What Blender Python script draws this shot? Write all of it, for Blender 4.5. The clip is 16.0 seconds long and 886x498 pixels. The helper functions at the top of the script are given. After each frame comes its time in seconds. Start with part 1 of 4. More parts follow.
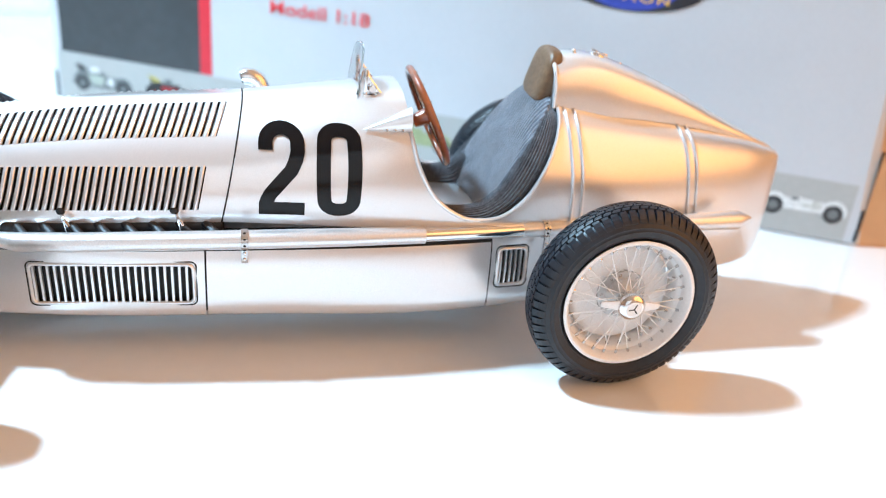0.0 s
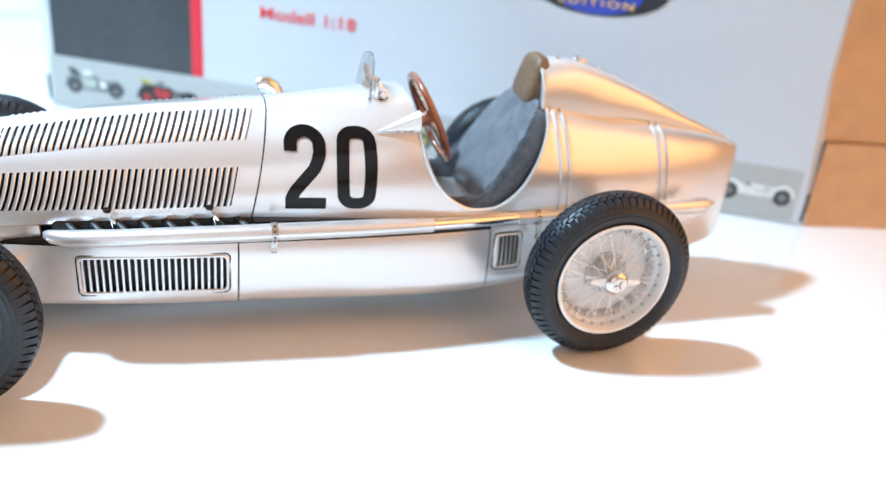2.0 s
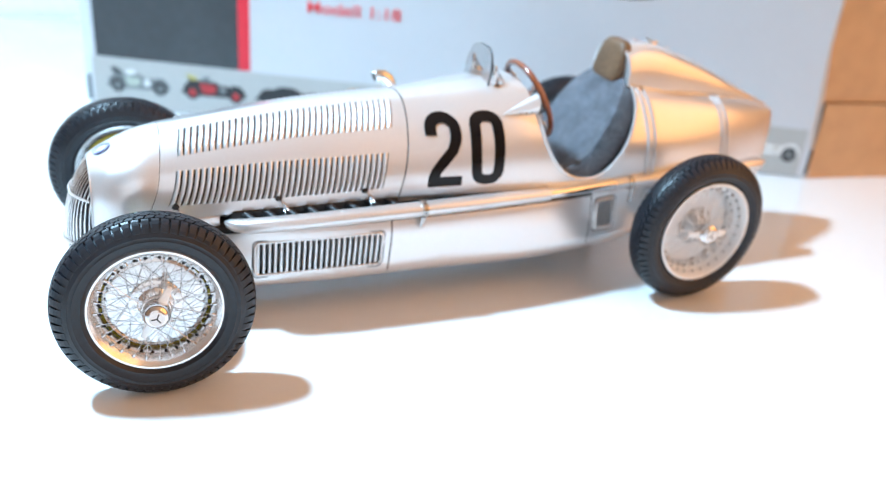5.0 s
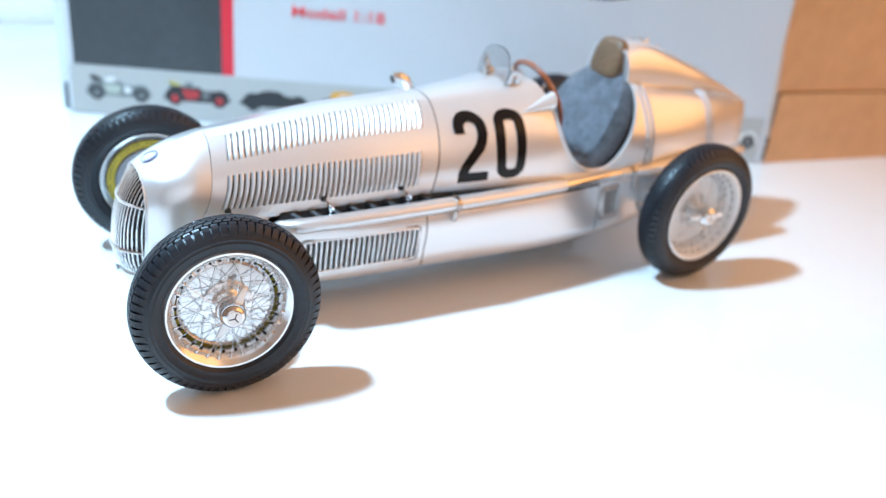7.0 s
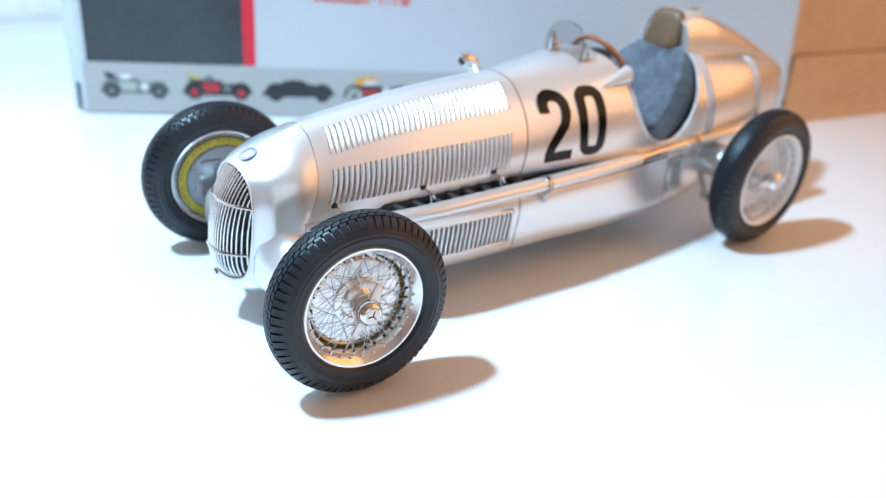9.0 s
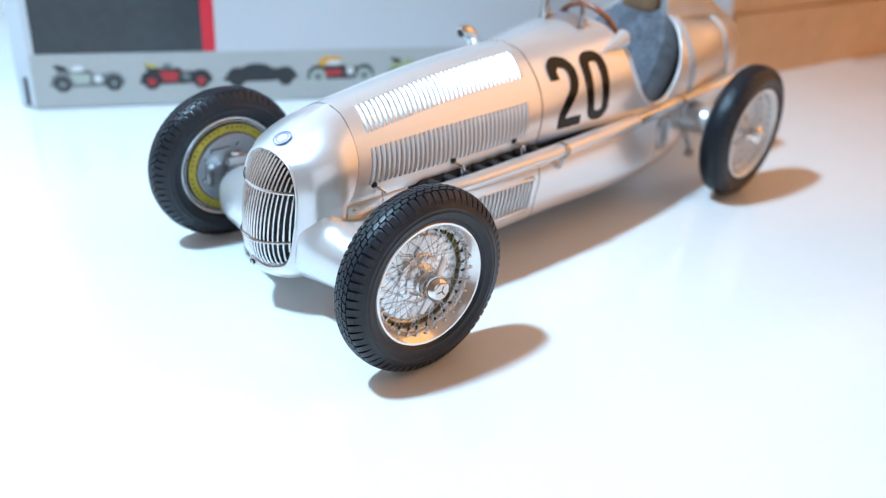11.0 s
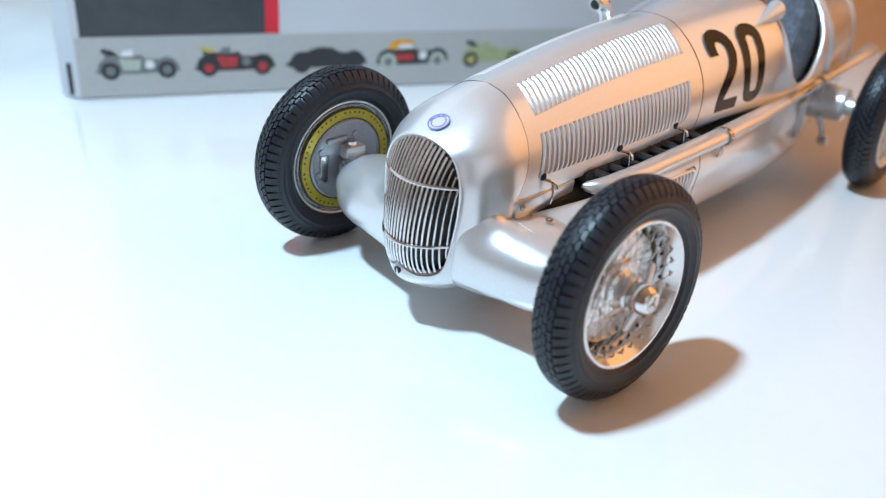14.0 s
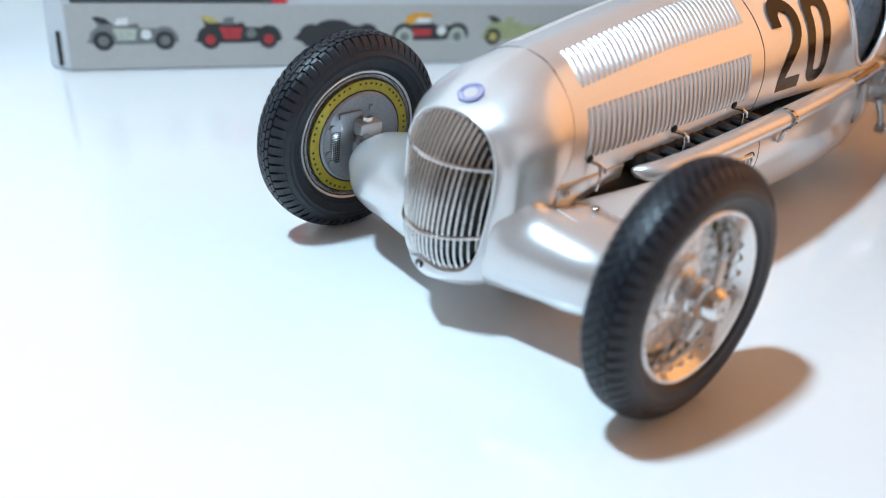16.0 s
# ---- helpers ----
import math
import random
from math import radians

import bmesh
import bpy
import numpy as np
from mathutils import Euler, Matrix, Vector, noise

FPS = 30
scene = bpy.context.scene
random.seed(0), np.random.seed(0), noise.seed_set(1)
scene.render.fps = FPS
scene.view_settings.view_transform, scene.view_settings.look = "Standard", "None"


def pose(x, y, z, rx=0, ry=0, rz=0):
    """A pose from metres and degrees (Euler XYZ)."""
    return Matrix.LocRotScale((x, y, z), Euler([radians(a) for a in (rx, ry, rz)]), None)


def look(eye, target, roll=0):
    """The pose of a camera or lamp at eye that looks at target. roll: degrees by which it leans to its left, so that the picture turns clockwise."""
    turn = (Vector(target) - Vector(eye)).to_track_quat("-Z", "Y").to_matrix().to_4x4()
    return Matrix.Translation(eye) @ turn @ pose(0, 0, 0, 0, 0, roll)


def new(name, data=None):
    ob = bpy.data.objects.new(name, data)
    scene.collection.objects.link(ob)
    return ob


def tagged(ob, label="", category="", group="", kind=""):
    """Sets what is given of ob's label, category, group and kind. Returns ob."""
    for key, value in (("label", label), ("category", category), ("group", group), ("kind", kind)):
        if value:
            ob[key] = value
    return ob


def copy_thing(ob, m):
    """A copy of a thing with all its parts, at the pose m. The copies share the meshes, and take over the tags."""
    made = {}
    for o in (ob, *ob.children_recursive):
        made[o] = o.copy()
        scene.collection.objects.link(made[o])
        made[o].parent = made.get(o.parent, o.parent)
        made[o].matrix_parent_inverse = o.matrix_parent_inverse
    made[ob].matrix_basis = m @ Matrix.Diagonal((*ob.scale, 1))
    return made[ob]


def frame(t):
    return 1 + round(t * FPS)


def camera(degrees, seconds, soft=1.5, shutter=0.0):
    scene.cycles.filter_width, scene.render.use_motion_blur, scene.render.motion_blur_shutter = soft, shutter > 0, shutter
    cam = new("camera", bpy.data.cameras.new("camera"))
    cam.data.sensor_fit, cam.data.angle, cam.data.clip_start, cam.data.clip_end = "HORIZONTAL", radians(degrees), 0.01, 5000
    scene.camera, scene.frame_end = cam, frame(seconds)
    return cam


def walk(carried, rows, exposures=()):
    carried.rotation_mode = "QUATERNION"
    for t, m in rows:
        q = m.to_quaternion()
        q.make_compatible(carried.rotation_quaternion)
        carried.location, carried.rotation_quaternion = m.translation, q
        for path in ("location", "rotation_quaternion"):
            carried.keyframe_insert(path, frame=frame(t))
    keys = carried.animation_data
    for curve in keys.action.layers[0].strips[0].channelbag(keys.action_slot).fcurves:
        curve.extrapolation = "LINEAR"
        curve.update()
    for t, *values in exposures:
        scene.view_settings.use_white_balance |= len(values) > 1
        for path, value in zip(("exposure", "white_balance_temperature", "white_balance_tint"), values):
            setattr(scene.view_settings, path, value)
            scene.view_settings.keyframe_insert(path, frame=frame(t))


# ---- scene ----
cam = camera(55.10, 16.0, soft=1.1)
PATH = [
    (0, 0.00004, -0.18149, 0.10655, 64.387, -5.332, -10.012),
    (0.5, -0.00589, -0.18667, 0.10959, 64.354, -5.369, -10.913),
    (1, -0.01206, -0.19082, 0.11078, 64.354, -5.664, -11.883),
    (1.5, -0.01633, -0.19415, 0.11359, 64.118, -5.851, -12.733),
    (2, -0.01808, -0.19865, 0.11450, 64.023, -5.618, -13.748),
    (2.5, -0.02520, -0.20146, 0.11725, 64.131, -5.288, -14.851),
    (3, -0.03566, -0.20450, 0.12067, 64.061, -5.505, -15.814),
    (3.5, -0.04777, -0.20617, 0.12054, 63.796, -5.707, -17.017),
    (4, -0.05706, -0.20553, 0.11896, 63.383, -5.684, -18.535),
    (4.5, -0.06799, -0.20645, 0.12087, 63.055, -5.234, -20.070),
    (5, -0.08041, -0.20509, 0.11898, 63.153, -4.943, -21.191),
    (7.5, -0.12323, -0.19850, 0.12026, 63.595, -4.821, -29.571),
    (8, -0.13146, -0.19136, 0.11913, 63.530, -4.002, -30.963),
    (8.5, -0.13976, -0.18145, 0.11394, 63.334, -4.373, -32.033),
    (9, -0.15090, -0.17642, 0.11653, 62.643, -4.049, -33.638),
    (11.5, -0.18444, -0.14518, 0.10960, 61.888, -3.295, -43.824),
    (12, -0.18984, -0.13327, 0.10563, 61.925, -3.127, -44.422),
    (12.5, -0.19612, -0.12089, 0.10331, 61.842, -3.423, -44.492),
    (13, -0.19541, -0.11566, 0.10195, 61.332, -3.198, -44.481),
    (13.5, -0.19327, -0.11195, 0.10197, 61.568, -3.496, -44.335),
    (14, -0.19049, -0.10662, 0.09664, 61.864, -3.642, -44.351),
    (14.5, -0.18824, -0.10216, 0.09449, 61.657, -3.873, -44.344),
    (15, -0.18633, -0.09914, 0.09208, 61.619, -4.200, -44.252),
    (15.5, -0.18219, -0.09417, 0.08701, 61.386, -4.098, -43.775),
    (16, -0.17937, -0.09014, 0.08594, 61.197, -4.364, -43.633),
]
EXPOSURES = [(0.0, 0.53, 5550, 3), (5.0, 0.43, 5450, 3), (9.0, 0.14, 5350, 3), (12.5, -0.18, 5550, 6), (16.0, -0.37, 5930, 8)]
walk(cam, [(t, pose(x, y, z, rx, ry, rz)) for t, x, y, z, rx, ry, rz in PATH], exposures=EXPOSURES)

cam.data.dof.use_dof = True
cam.data.dof.focus_distance = 0.176
cam.data.dof.aperture_fstop = 12.0

# ---- light ----
world = bpy.data.worlds.new("room_air")
scene.world = world
world.use_nodes = True
world.node_tree.nodes["Background"].inputs[0].default_value = (1.0, 0.9, 0.8, 1)
world.node_tree.nodes["Background"].inputs[1].default_value = 0.1


def area_lamp(name, eye, target, size, watts, colour, shape="DISK"):
    data = bpy.data.lights.new(name, "AREA")
    data.shape, data.size, data.energy, data.color = shape, size, watts, colour
    ob = new(name, data)
    ob.matrix_world = look(eye, target)
    return ob


area_lamp("desk_lamp_light", (-0.2605, 0.0912, 0.4965), (0.0, -0.02, 0.0), 0.045, 4.5, (0.66, 0.87, 1.0))
# added neutral fill from the front left, no window is built there
area_lamp("front_fill_light", (-0.55, -1.9, 0.75), (-0.1, 0.0, 0.1), 1.5, 4.45, (0.91, 0.95, 0.97), "SQUARE")
bulb = bpy.data.lights.new("room_lamp_light", "POINT")
bulb.energy, bulb.color, bulb.shadow_soft_size = 28.5, (1.0, 0.46, 0.15), 0.72
new("room_lamp_light", bulb).location = (1.0, -0.62, 0.7)


# ---- materials ----
def node_material(name, colour, rough=0.5, metal=0.0, coat=0.0, coat_rough=0.05, grain=0.0, grain_scale=800.0,
                  blotch=0.0, blotch_scale=60.0, bump=0.0, bump_scale=900.0, rough_var=0.0, sheen=0.0, spec=0.5, per_object=0.0):
    """A principled surface with fine grain, larger blotches and relief; scales are per metre of object space."""
    mat = bpy.data.materials.new(name)
    mat.use_nodes = True
    nt = mat.node_tree
    n, l = nt.nodes, nt.links
    bsdf = n["Principled BSDF"]
    bsdf.inputs["Base Color"].default_value = (*colour, 1)
    bsdf.inputs["Roughness"].default_value = rough
    bsdf.inputs["Metallic"].default_value = metal
    bsdf.inputs["Coat Weight"].default_value = coat
    bsdf.inputs["Coat Roughness"].default_value = coat_rough
    bsdf.inputs["Sheen Weight"].default_value = sheen
    bsdf.inputs["Specular IOR Level"].default_value = spec
    tc = n.new("ShaderNodeTexCoord")

    def noise_node(scale, detail=3.0):
        t = n.new("ShaderNodeTexNoise")
        t.inputs["Scale"].default_value = scale
        t.inputs["Detail"].default_value = detail
        l.new(tc.outputs["Object"], t.inputs["Vector"])
        return t

    def ramp(src, low, high):
        m = n.new("ShaderNodeMapRange")
        m.inputs["From Min"].default_value, m.inputs["From Max"].default_value = 0.3, 0.7
        m.inputs["To Min"].default_value, m.inputs["To Max"].default_value = low, high
        l.new(src, m.inputs["Value"])
        return m.outputs["Result"]

    factor = None
    for amount, scale in ((grain, grain_scale), (blotch, blotch_scale)):
        if amount:
            v = ramp(noise_node(scale).outputs["Fac"], 1 - amount, 1 + amount)
            if factor is None:
                factor = v
            else:
                m = n.new("ShaderNodeMath")
                m.operation = "MULTIPLY"
                l.new(factor, m.inputs[0]), l.new(v, m.inputs[1])
                factor = m.outputs[0]
    if per_object:
        info = n.new("ShaderNodeObjectInfo")
        m = n.new("ShaderNodeMapRange")
        m.inputs["To Min"].default_value, m.inputs["To Max"].default_value = 1 - per_object, 1 + per_object
        l.new(info.outputs["Random"], m.inputs["Value"])
        if factor is None:
            factor = m.outputs["Result"]
        else:
            k = n.new("ShaderNodeMath")
            k.operation = "MULTIPLY"
            l.new(factor, k.inputs[0]), l.new(m.outputs["Result"], k.inputs[1])
            factor = k.outputs[0]
    if factor is not None:
        mix = n.new("ShaderNodeVectorMath")
        mix.operation = "SCALE"
        mix.inputs[0].default_value = colour
        l.new(factor, mix.inputs["Scale"])
        l.new(mix.outputs[0], bsdf.inputs["Base Color"])
    if rough_var:
        l.new(ramp(noise_node(blotch_scale * 1.7).outputs["Fac"], max(rough - rough_var, 0.02), rough + rough_var), bsdf.inputs["Roughness"])
    if bump:
        b = n.new("ShaderNodeBump")
        b.inputs["Strength"].default_value = bump
        b.inputs["Distance"].default_value = 0.0002
        l.new(noise_node(bump_scale).outputs["Fac"], b.inputs["Height"])
        l.new(b.outputs["Normal"], bsdf.inputs["Normal"])
    return mat


def striped(mat, scale, strength, axis="X", distortion=0.6):
    """Adds the relief of fine ribs or brush marks to a material."""
    nt = mat.node_tree
    n, l = nt.nodes, nt.links
    w = n.new("ShaderNodeTexWave")
    w.bands_direction = axis
    w.inputs["Scale"].default_value = scale
    w.inputs["Distortion"].default_value = distortion
    w.inputs["Detail"].default_value = 2
    tc = n.new("ShaderNodeTexCoord")
    l.new(tc.outputs["Object"], w.inputs["Vector"])
    b = n.new("ShaderNodeBump")
    b.inputs["Strength"].default_value = strength
    b.inputs["Distance"].default_value = 0.0003
    l.new(w.outputs["Fac"], b.inputs["Height"])
    l.new(b.outputs["Normal"], n["Principled BSDF"].inputs["Normal"])
    return w


SILVER = node_material("silver_paint", (0.78, 0.78, 0.79), 0.3, 0.66, coat=0.8, coat_rough=0.03, grain=0.06, grain_scale=5200, bump=0.05, bump_scale=5200)
SILVER_MATT = node_material("satin_silver_paint", (0.55, 0.56, 0.57), 0.42, 0.7, grain=0.06, grain_scale=3000)
PIPE = node_material("aluminium_lacquer_pipe", (0.74, 0.74, 0.75), 0.34, 0.75, grain=0.08, grain_scale=3500, bump=0.06, bump_scale=4500)
CHROME = node_material("chrome", (0.78, 0.78, 0.79), 0.07, 1.0, blotch=0.05, blotch_scale=300)
STEEL = node_material("bright_steel", (0.56, 0.56, 0.56), 0.22, 1.0, grain=0.08, grain_scale=1500)
# near-black: paints the shade inside openings and holes, also colours black parts
DARK = node_material("shade_and_trim_black", (0.012, 0.012, 0.013), 0.6, grain=0.3, grain_scale=600)
# dark steel for the exhaust stubs and the front wheels' inner nipples
STUB = node_material("dark_steel", (0.035, 0.035, 0.037), 0.5, 0.5, grain=0.2, grain_scale=900)
SEAM = node_material("panel_gap_dark", (0.018, 0.018, 0.02), 0.6)
RUBBER = node_material("tyre_rubber", (0.010, 0.0135, 0.021), 0.42, grain=0.2, grain_scale=700, blotch=0.25, blotch_scale=90, bump=0.25, bump_scale=1500)
RIM = node_material("rim_white_silver", (0.86, 0.86, 0.86), 0.36, 0.12, coat=0.4, grain=0.04, grain_scale=2500)
SPOKE = node_material("spoke_wire", (0.84, 0.84, 0.84), 0.3, 0.3)
RIM_BRIGHT = node_material("rim_polished_silver", (0.84, 0.84, 0.84), 0.2, 0.8, coat=0.3, grain=0.04, grain_scale=2500)
PLATE = node_material("satin_grey_casting", (0.3, 0.31, 0.33), 0.42, 0.55, grain=0.1, grain_scale=2500, bump=0.1, bump_scale=3000)
DRUM = node_material("polished_drum", (0.72, 0.72, 0.72), 0.2, 1.0, grain=0.06, grain_scale=900, blotch=0.08, blotch_scale=200)
GRILLE = node_material("grille_bright_steel", (0.74, 0.73, 0.72), 0.14, 1.0, grain=0.06, grain_scale=1200)
MESH = node_material("grille_mesh_wire", (0.016, 0.016, 0.018), 0.5, 0.2, grain=0.6, grain_scale=1800, bump=0.6, bump_scale=2600)
LEATHER = node_material("brown_leather", (0.15, 0.085, 0.042), 0.42, grain=0.2, grain_scale=900, blotch=0.15, blotch_scale=150, bump=0.5, bump_scale=1800)
CLOTH = node_material("grey_corduroy", (0.118, 0.128, 0.155), 0.95, sheen=0.5, grain=0.45, grain_scale=1300, blotch=0.28, blotch_scale=260)
striped(CLOTH, 300.0, 0.7, "Y", 1.0)
# ribbed cloth of the bolsters; also the shaded tone of the seat cushion
CLOTHRIB = node_material("grey_corduroy_rib_and_shade", (0.085, 0.088, 0.1), 0.95, sheen=0.35, grain=0.35, grain_scale=1300, blotch=0.25, blotch_scale=260, bump=0.4, bump_scale=2200)
WHEELWOOD = node_material("varnished_mahogany", (0.26, 0.07, 0.022), 0.3, coat=0.9, coat_rough=0.08, grain=0.3, grain_scale=500)
BLACKNUM = node_material("black_number_decal", (0.005, 0.005, 0.006), 0.13, grain=0.1, grain_scale=500, spec=0.28)
BLUE = node_material("blue_enamel", (0.16, 0.19, 0.55), 0.3)
YELLOW = node_material("brass_yellow_ring", (0.43, 0.34, 0.03), 0.35, 0.3, grain=0.1, grain_scale=900)
TABLE = node_material("white_lacquer", (0.84, 0.85, 0.85), 0.16, grain=0.008, grain_scale=300, blotch=0.012, blotch_scale=14, coat=0.3, coat_rough=0.04, rough_var=0.05)
CARD = node_material("grey_white_card", (0.55, 0.57, 0.6), 0.32, grain=0.015, grain_scale=700, blotch=0.03, blotch_scale=20)
CARDSTRIP = node_material("grey_card_strip", (0.42, 0.43, 0.42), 0.4, grain=0.03, grain_scale=500, blotch=0.03, blotch_scale=30)
CARDDARK = node_material("charcoal_print", (0.04, 0.047, 0.053), 0.3, grain=0.1, grain_scale=300, blotch=0.2, blotch_scale=22)
CARDRED = node_material("red_print", (0.62, 0.02, 0.04), 0.35, grain=0.06, grain_scale=400)
WOOD = node_material("orange_beech", (0.62, 0.36, 0.17), 0.42, grain=0.06, grain_scale=120, blotch=0.1, blotch_scale=9)
striped(WOOD, 28.0, 0.25, "Z", 5.0)
WALLPAINT = node_material("pale_wall_paint", (0.8, 0.79, 0.76), 0.85, grain=0.03, grain_scale=200, blotch=0.04, blotch_scale=3, bump=0.2, bump_scale=300)
# ochre chosen for the golden reflections it gives on the silver paint
WARMWALL = node_material("warm_reflector_ochre", (0.6, 0.38, 0.16), 0.85, grain=0.04, grain_scale=150, blotch=0.06, blotch_scale=2)
FLOORWOOD = node_material("room_floor_wood", (0.3, 0.17, 0.08), 0.4, grain=0.15, grain_scale=60, blotch=0.2, blotch_scale=4)
GLASS = bpy.data.materials.new("clear_glass")
GLASS.use_nodes = True
GLASS.node_tree.nodes["Principled BSDF"].inputs["Transmission Weight"].default_value = 1.0
GLASS.node_tree.nodes["Principled BSDF"].inputs["Roughness"].default_value = 0.02
GLASS.node_tree.nodes["Principled BSDF"].inputs["IOR"].default_value = 1.1

# ---- building kit (all shapes in millimetres) ----
MM = 0.001


TRIMMED = set()


def part(name, geo, material, parent=None, label="", smooth=True, angle=40, raw=False):
    """Links one mesh, given as (vertices in mm, faces), under a thing or a part. The parts of the car's body take the body's trim."""
    verts, faces = geo
    shaped = parent in TRIMMED and not raw
    if shaped:
        verts = [trim(v) for v in verts]
    me = bpy.data.meshes.new(name)
    me.from_pydata([(v[0] * MM, v[1] * MM, v[2] * MM) for v in verts], [], [tuple(f) for f in faces])
    me.materials.append(material)
    if smooth:
        me.polygons.foreach_set("use_smooth", [True] * len(me.polygons))
        me.set_sharp_from_angle(angle=radians(angle))
    me.validate()
    ob = new(name, me)
    if parent is not None:
        ob.parent = parent
    if shaped:
        TRIMMED.add(ob)
    if label:
        tagged(ob, label)
    return ob


def thing(name, label, category, at=(0, 0, 0), group="", kind=""):
    ob = new(name)
    ob.empty_display_size = 0.01
    ob.location = Vector(at) * MM
    return tagged(ob, label, category, group, kind)


def join(*geos):
    verts, faces = [], []
    for v, f in geos:
        k = len(verts)
        verts += list(v)
        faces += [tuple(i + k for i in face) for face in f]
    return verts, faces


def moved(geo, dx=0, dy=0, dz=0):
    return [(v[0] + dx, v[1] + dy, v[2] + dz) for v in geo[0]], geo[1]


def turned(geo, m):
    return [tuple(m @ Vector(v)) for v in geo[0]], geo[1]


def grid(points, wrap_u=False, wrap_v=False, flip=False, keep=None):
    """Faces over rows of points; keep(i, j) may leave cells out."""
    nu, nv = len(points), len(points[0])
    verts = [tuple(p) for row in points for p in row]
    faces = []
    for i in range(nu if wrap_u else nu - 1):
        for j in range(nv if wrap_v else nv - 1):
            if keep is not None and not keep(i, j):
                continue
            a, b = i * nv + j, i * nv + (j + 1) % nv
            c, d = ((i + 1) % nu) * nv + (j + 1) % nv, ((i + 1) % nu) * nv + j
            faces.append((a, d, c, b) if flip else (a, b, c, d))
    return verts, faces


def capped(points, flip=False):
    """A closed tube of rings with flat ends."""
    verts, faces = grid(points, wrap_v=True, flip=flip)
    nv, nu = len(points[0]), len(points)
    first, last = tuple(range(nv)), tuple(range((nu - 1) * nv, nu * nv))
    faces += [first if flip else first[::-1], last[::-1] if flip else last]
    return verts, faces


def tube(path, r, n=10, closed=False, ribs=0, rib=0.0):
    """A round tube along points; r is one radius or one for each point; ribs run along it."""
    pts = [Vector(p) for p in path]
    rs = r if isinstance(r, (list, tuple)) else [r] * len(pts)
    rings, side = [], None
    for i, p in enumerate(pts):
        a = pts[i - 1] if (i or closed) else p
        b = pts[(i + 1) % len(pts)] if (i < len(pts) - 1 or closed) else p
        d = (b - a).normalized()
        if side is None:
            side = d.orthogonal().normalized()
        side = (side - d * side.dot(d)).normalized()
        other = d.cross(side)
        rings.append([tuple(p + rs[i] * (1 + rib * math.cos(ribs * k * 2 * math.pi / n)) * (math.cos(k * 2 * math.pi / n) * side + math.sin(k * 2 * math.pi / n) * other)) for k in range(n)])
    return grid(rings, wrap_u=True, wrap_v=True) if closed else capped(rings)


def lathe(profile, n=64, centre=(0, 0, 0), axis="y"):
    """Turns (radius, along) points about an axis; closed where a radius is 0."""
    rings = []
    for r, a in profile:
        ring = []
        for k in range(n):
            c, s = math.cos(2 * math.pi * k / n) * r, math.sin(2 * math.pi * k / n) * r
            q = {"y": (c, a, s), "x": (a, c, s), "z": (c, s, a)}[axis]
            ring.append((q[0] + centre[0], q[1] + centre[1], q[2] + centre[2]))
        rings.append(ring)
    return grid(rings, wrap_v=True)


def block(x0, x1, y0, y1, z0, z1, bevel=0.0):
    """A box with chamfered edges."""
    b = min(bevel, (x1 - x0) / 2.01, (y1 - y0) / 2.01, (z1 - z0) / 2.01)
    if b <= 0:
        v = [(x, y, z) for x in (x0, x1) for y in (y0, y1) for z in (z0, z1)]
        return v, [(0, 1, 3, 2), (4, 6, 7, 5), (0, 4, 5, 1), (2, 3, 7, 6), (0, 2, 6, 4), (1, 5, 7, 3)]
    bm = bmesh.new()
    bmesh.ops.create_cube(bm, size=1.0)
    for v in bm.verts:
        v.co = ((x0 + x1) / 2 + v.co.x * (x1 - x0), (y0 + y1) / 2 + v.co.y * (y1 - y0), (z0 + z1) / 2 + v.co.z * (z1 - z0))
    bmesh.ops.bevel(bm, geom=list(bm.edges), offset=b, segments=2, affect="EDGES", profile=0.5)
    bm.verts.index_update()
    out = [tuple(v.co) for v in bm.verts], [tuple(v.index for v in f.verts) for f in bm.faces]
    bm.free()
    return out


def dome(centre, r, squash=(1, 1, 1), n=16, m=8, part_of=1.0):
    rings = []
    for i in range(m + 1):
        th = math.pi * part_of * i / m
        rings.append([(centre[0] + r * squash[0] * math.sin(th) * math.cos(2 * math.pi * k / n),
                       centre[1] + r * squash[1] * math.sin(th) * math.sin(2 * math.pi * k / n),
                       centre[2] + r * squash[2] * math.cos(th)) for k in range(n)])
    return grid(rings, wrap_v=True, flip=True)


def spline(keys, t):
    """A smooth curve through (place, values...) keys at t."""
    last = len(keys) - 1
    t = min(max(t, keys[0][0]), keys[last][0])
    i = 0
    while i < last - 1 and t > keys[i + 1][0]:
        i += 1
    x0, x1 = keys[i][0], keys[i + 1][0]
    h = x1 - x0
    u = (t - x0) / h
    a, b, c, d = 2 * u**3 - 3 * u**2 + 1, (u**3 - 2 * u**2 + u) * h, -2 * u**3 + 3 * u**2, (u**3 - u**2) * h
    out = []
    for k in range(len(keys[0][1])):
        p0, p1 = keys[i][1][k], keys[i + 1][1][k]
        m0 = (p1 - keys[i - 1][1][k]) / (x1 - keys[i - 1][0]) if i > 0 else (p1 - p0) / h
        m1 = (keys[i + 2][1][k] - p0) / (keys[i + 2][0] - x0) if i < last - 1 else (p1 - p0) / h
        out.append(a * p0 + b * m0 + c * p1 + d * m1)
    return out


def along(points, s):
    """A smooth curve through points at the running number s."""
    i = max(0, min(len(points) - 2, int(s)))
    lo, hi = max(0, i - 1), min(len(points), i + 3)
    return spline([(float(k), points[k]) for k in range(lo, hi)], s)

# ---- the room ----
def slab(name, geo, mat, label, category):
    return tagged(part(name, geo, mat, smooth=False), label, category, kind="structure")


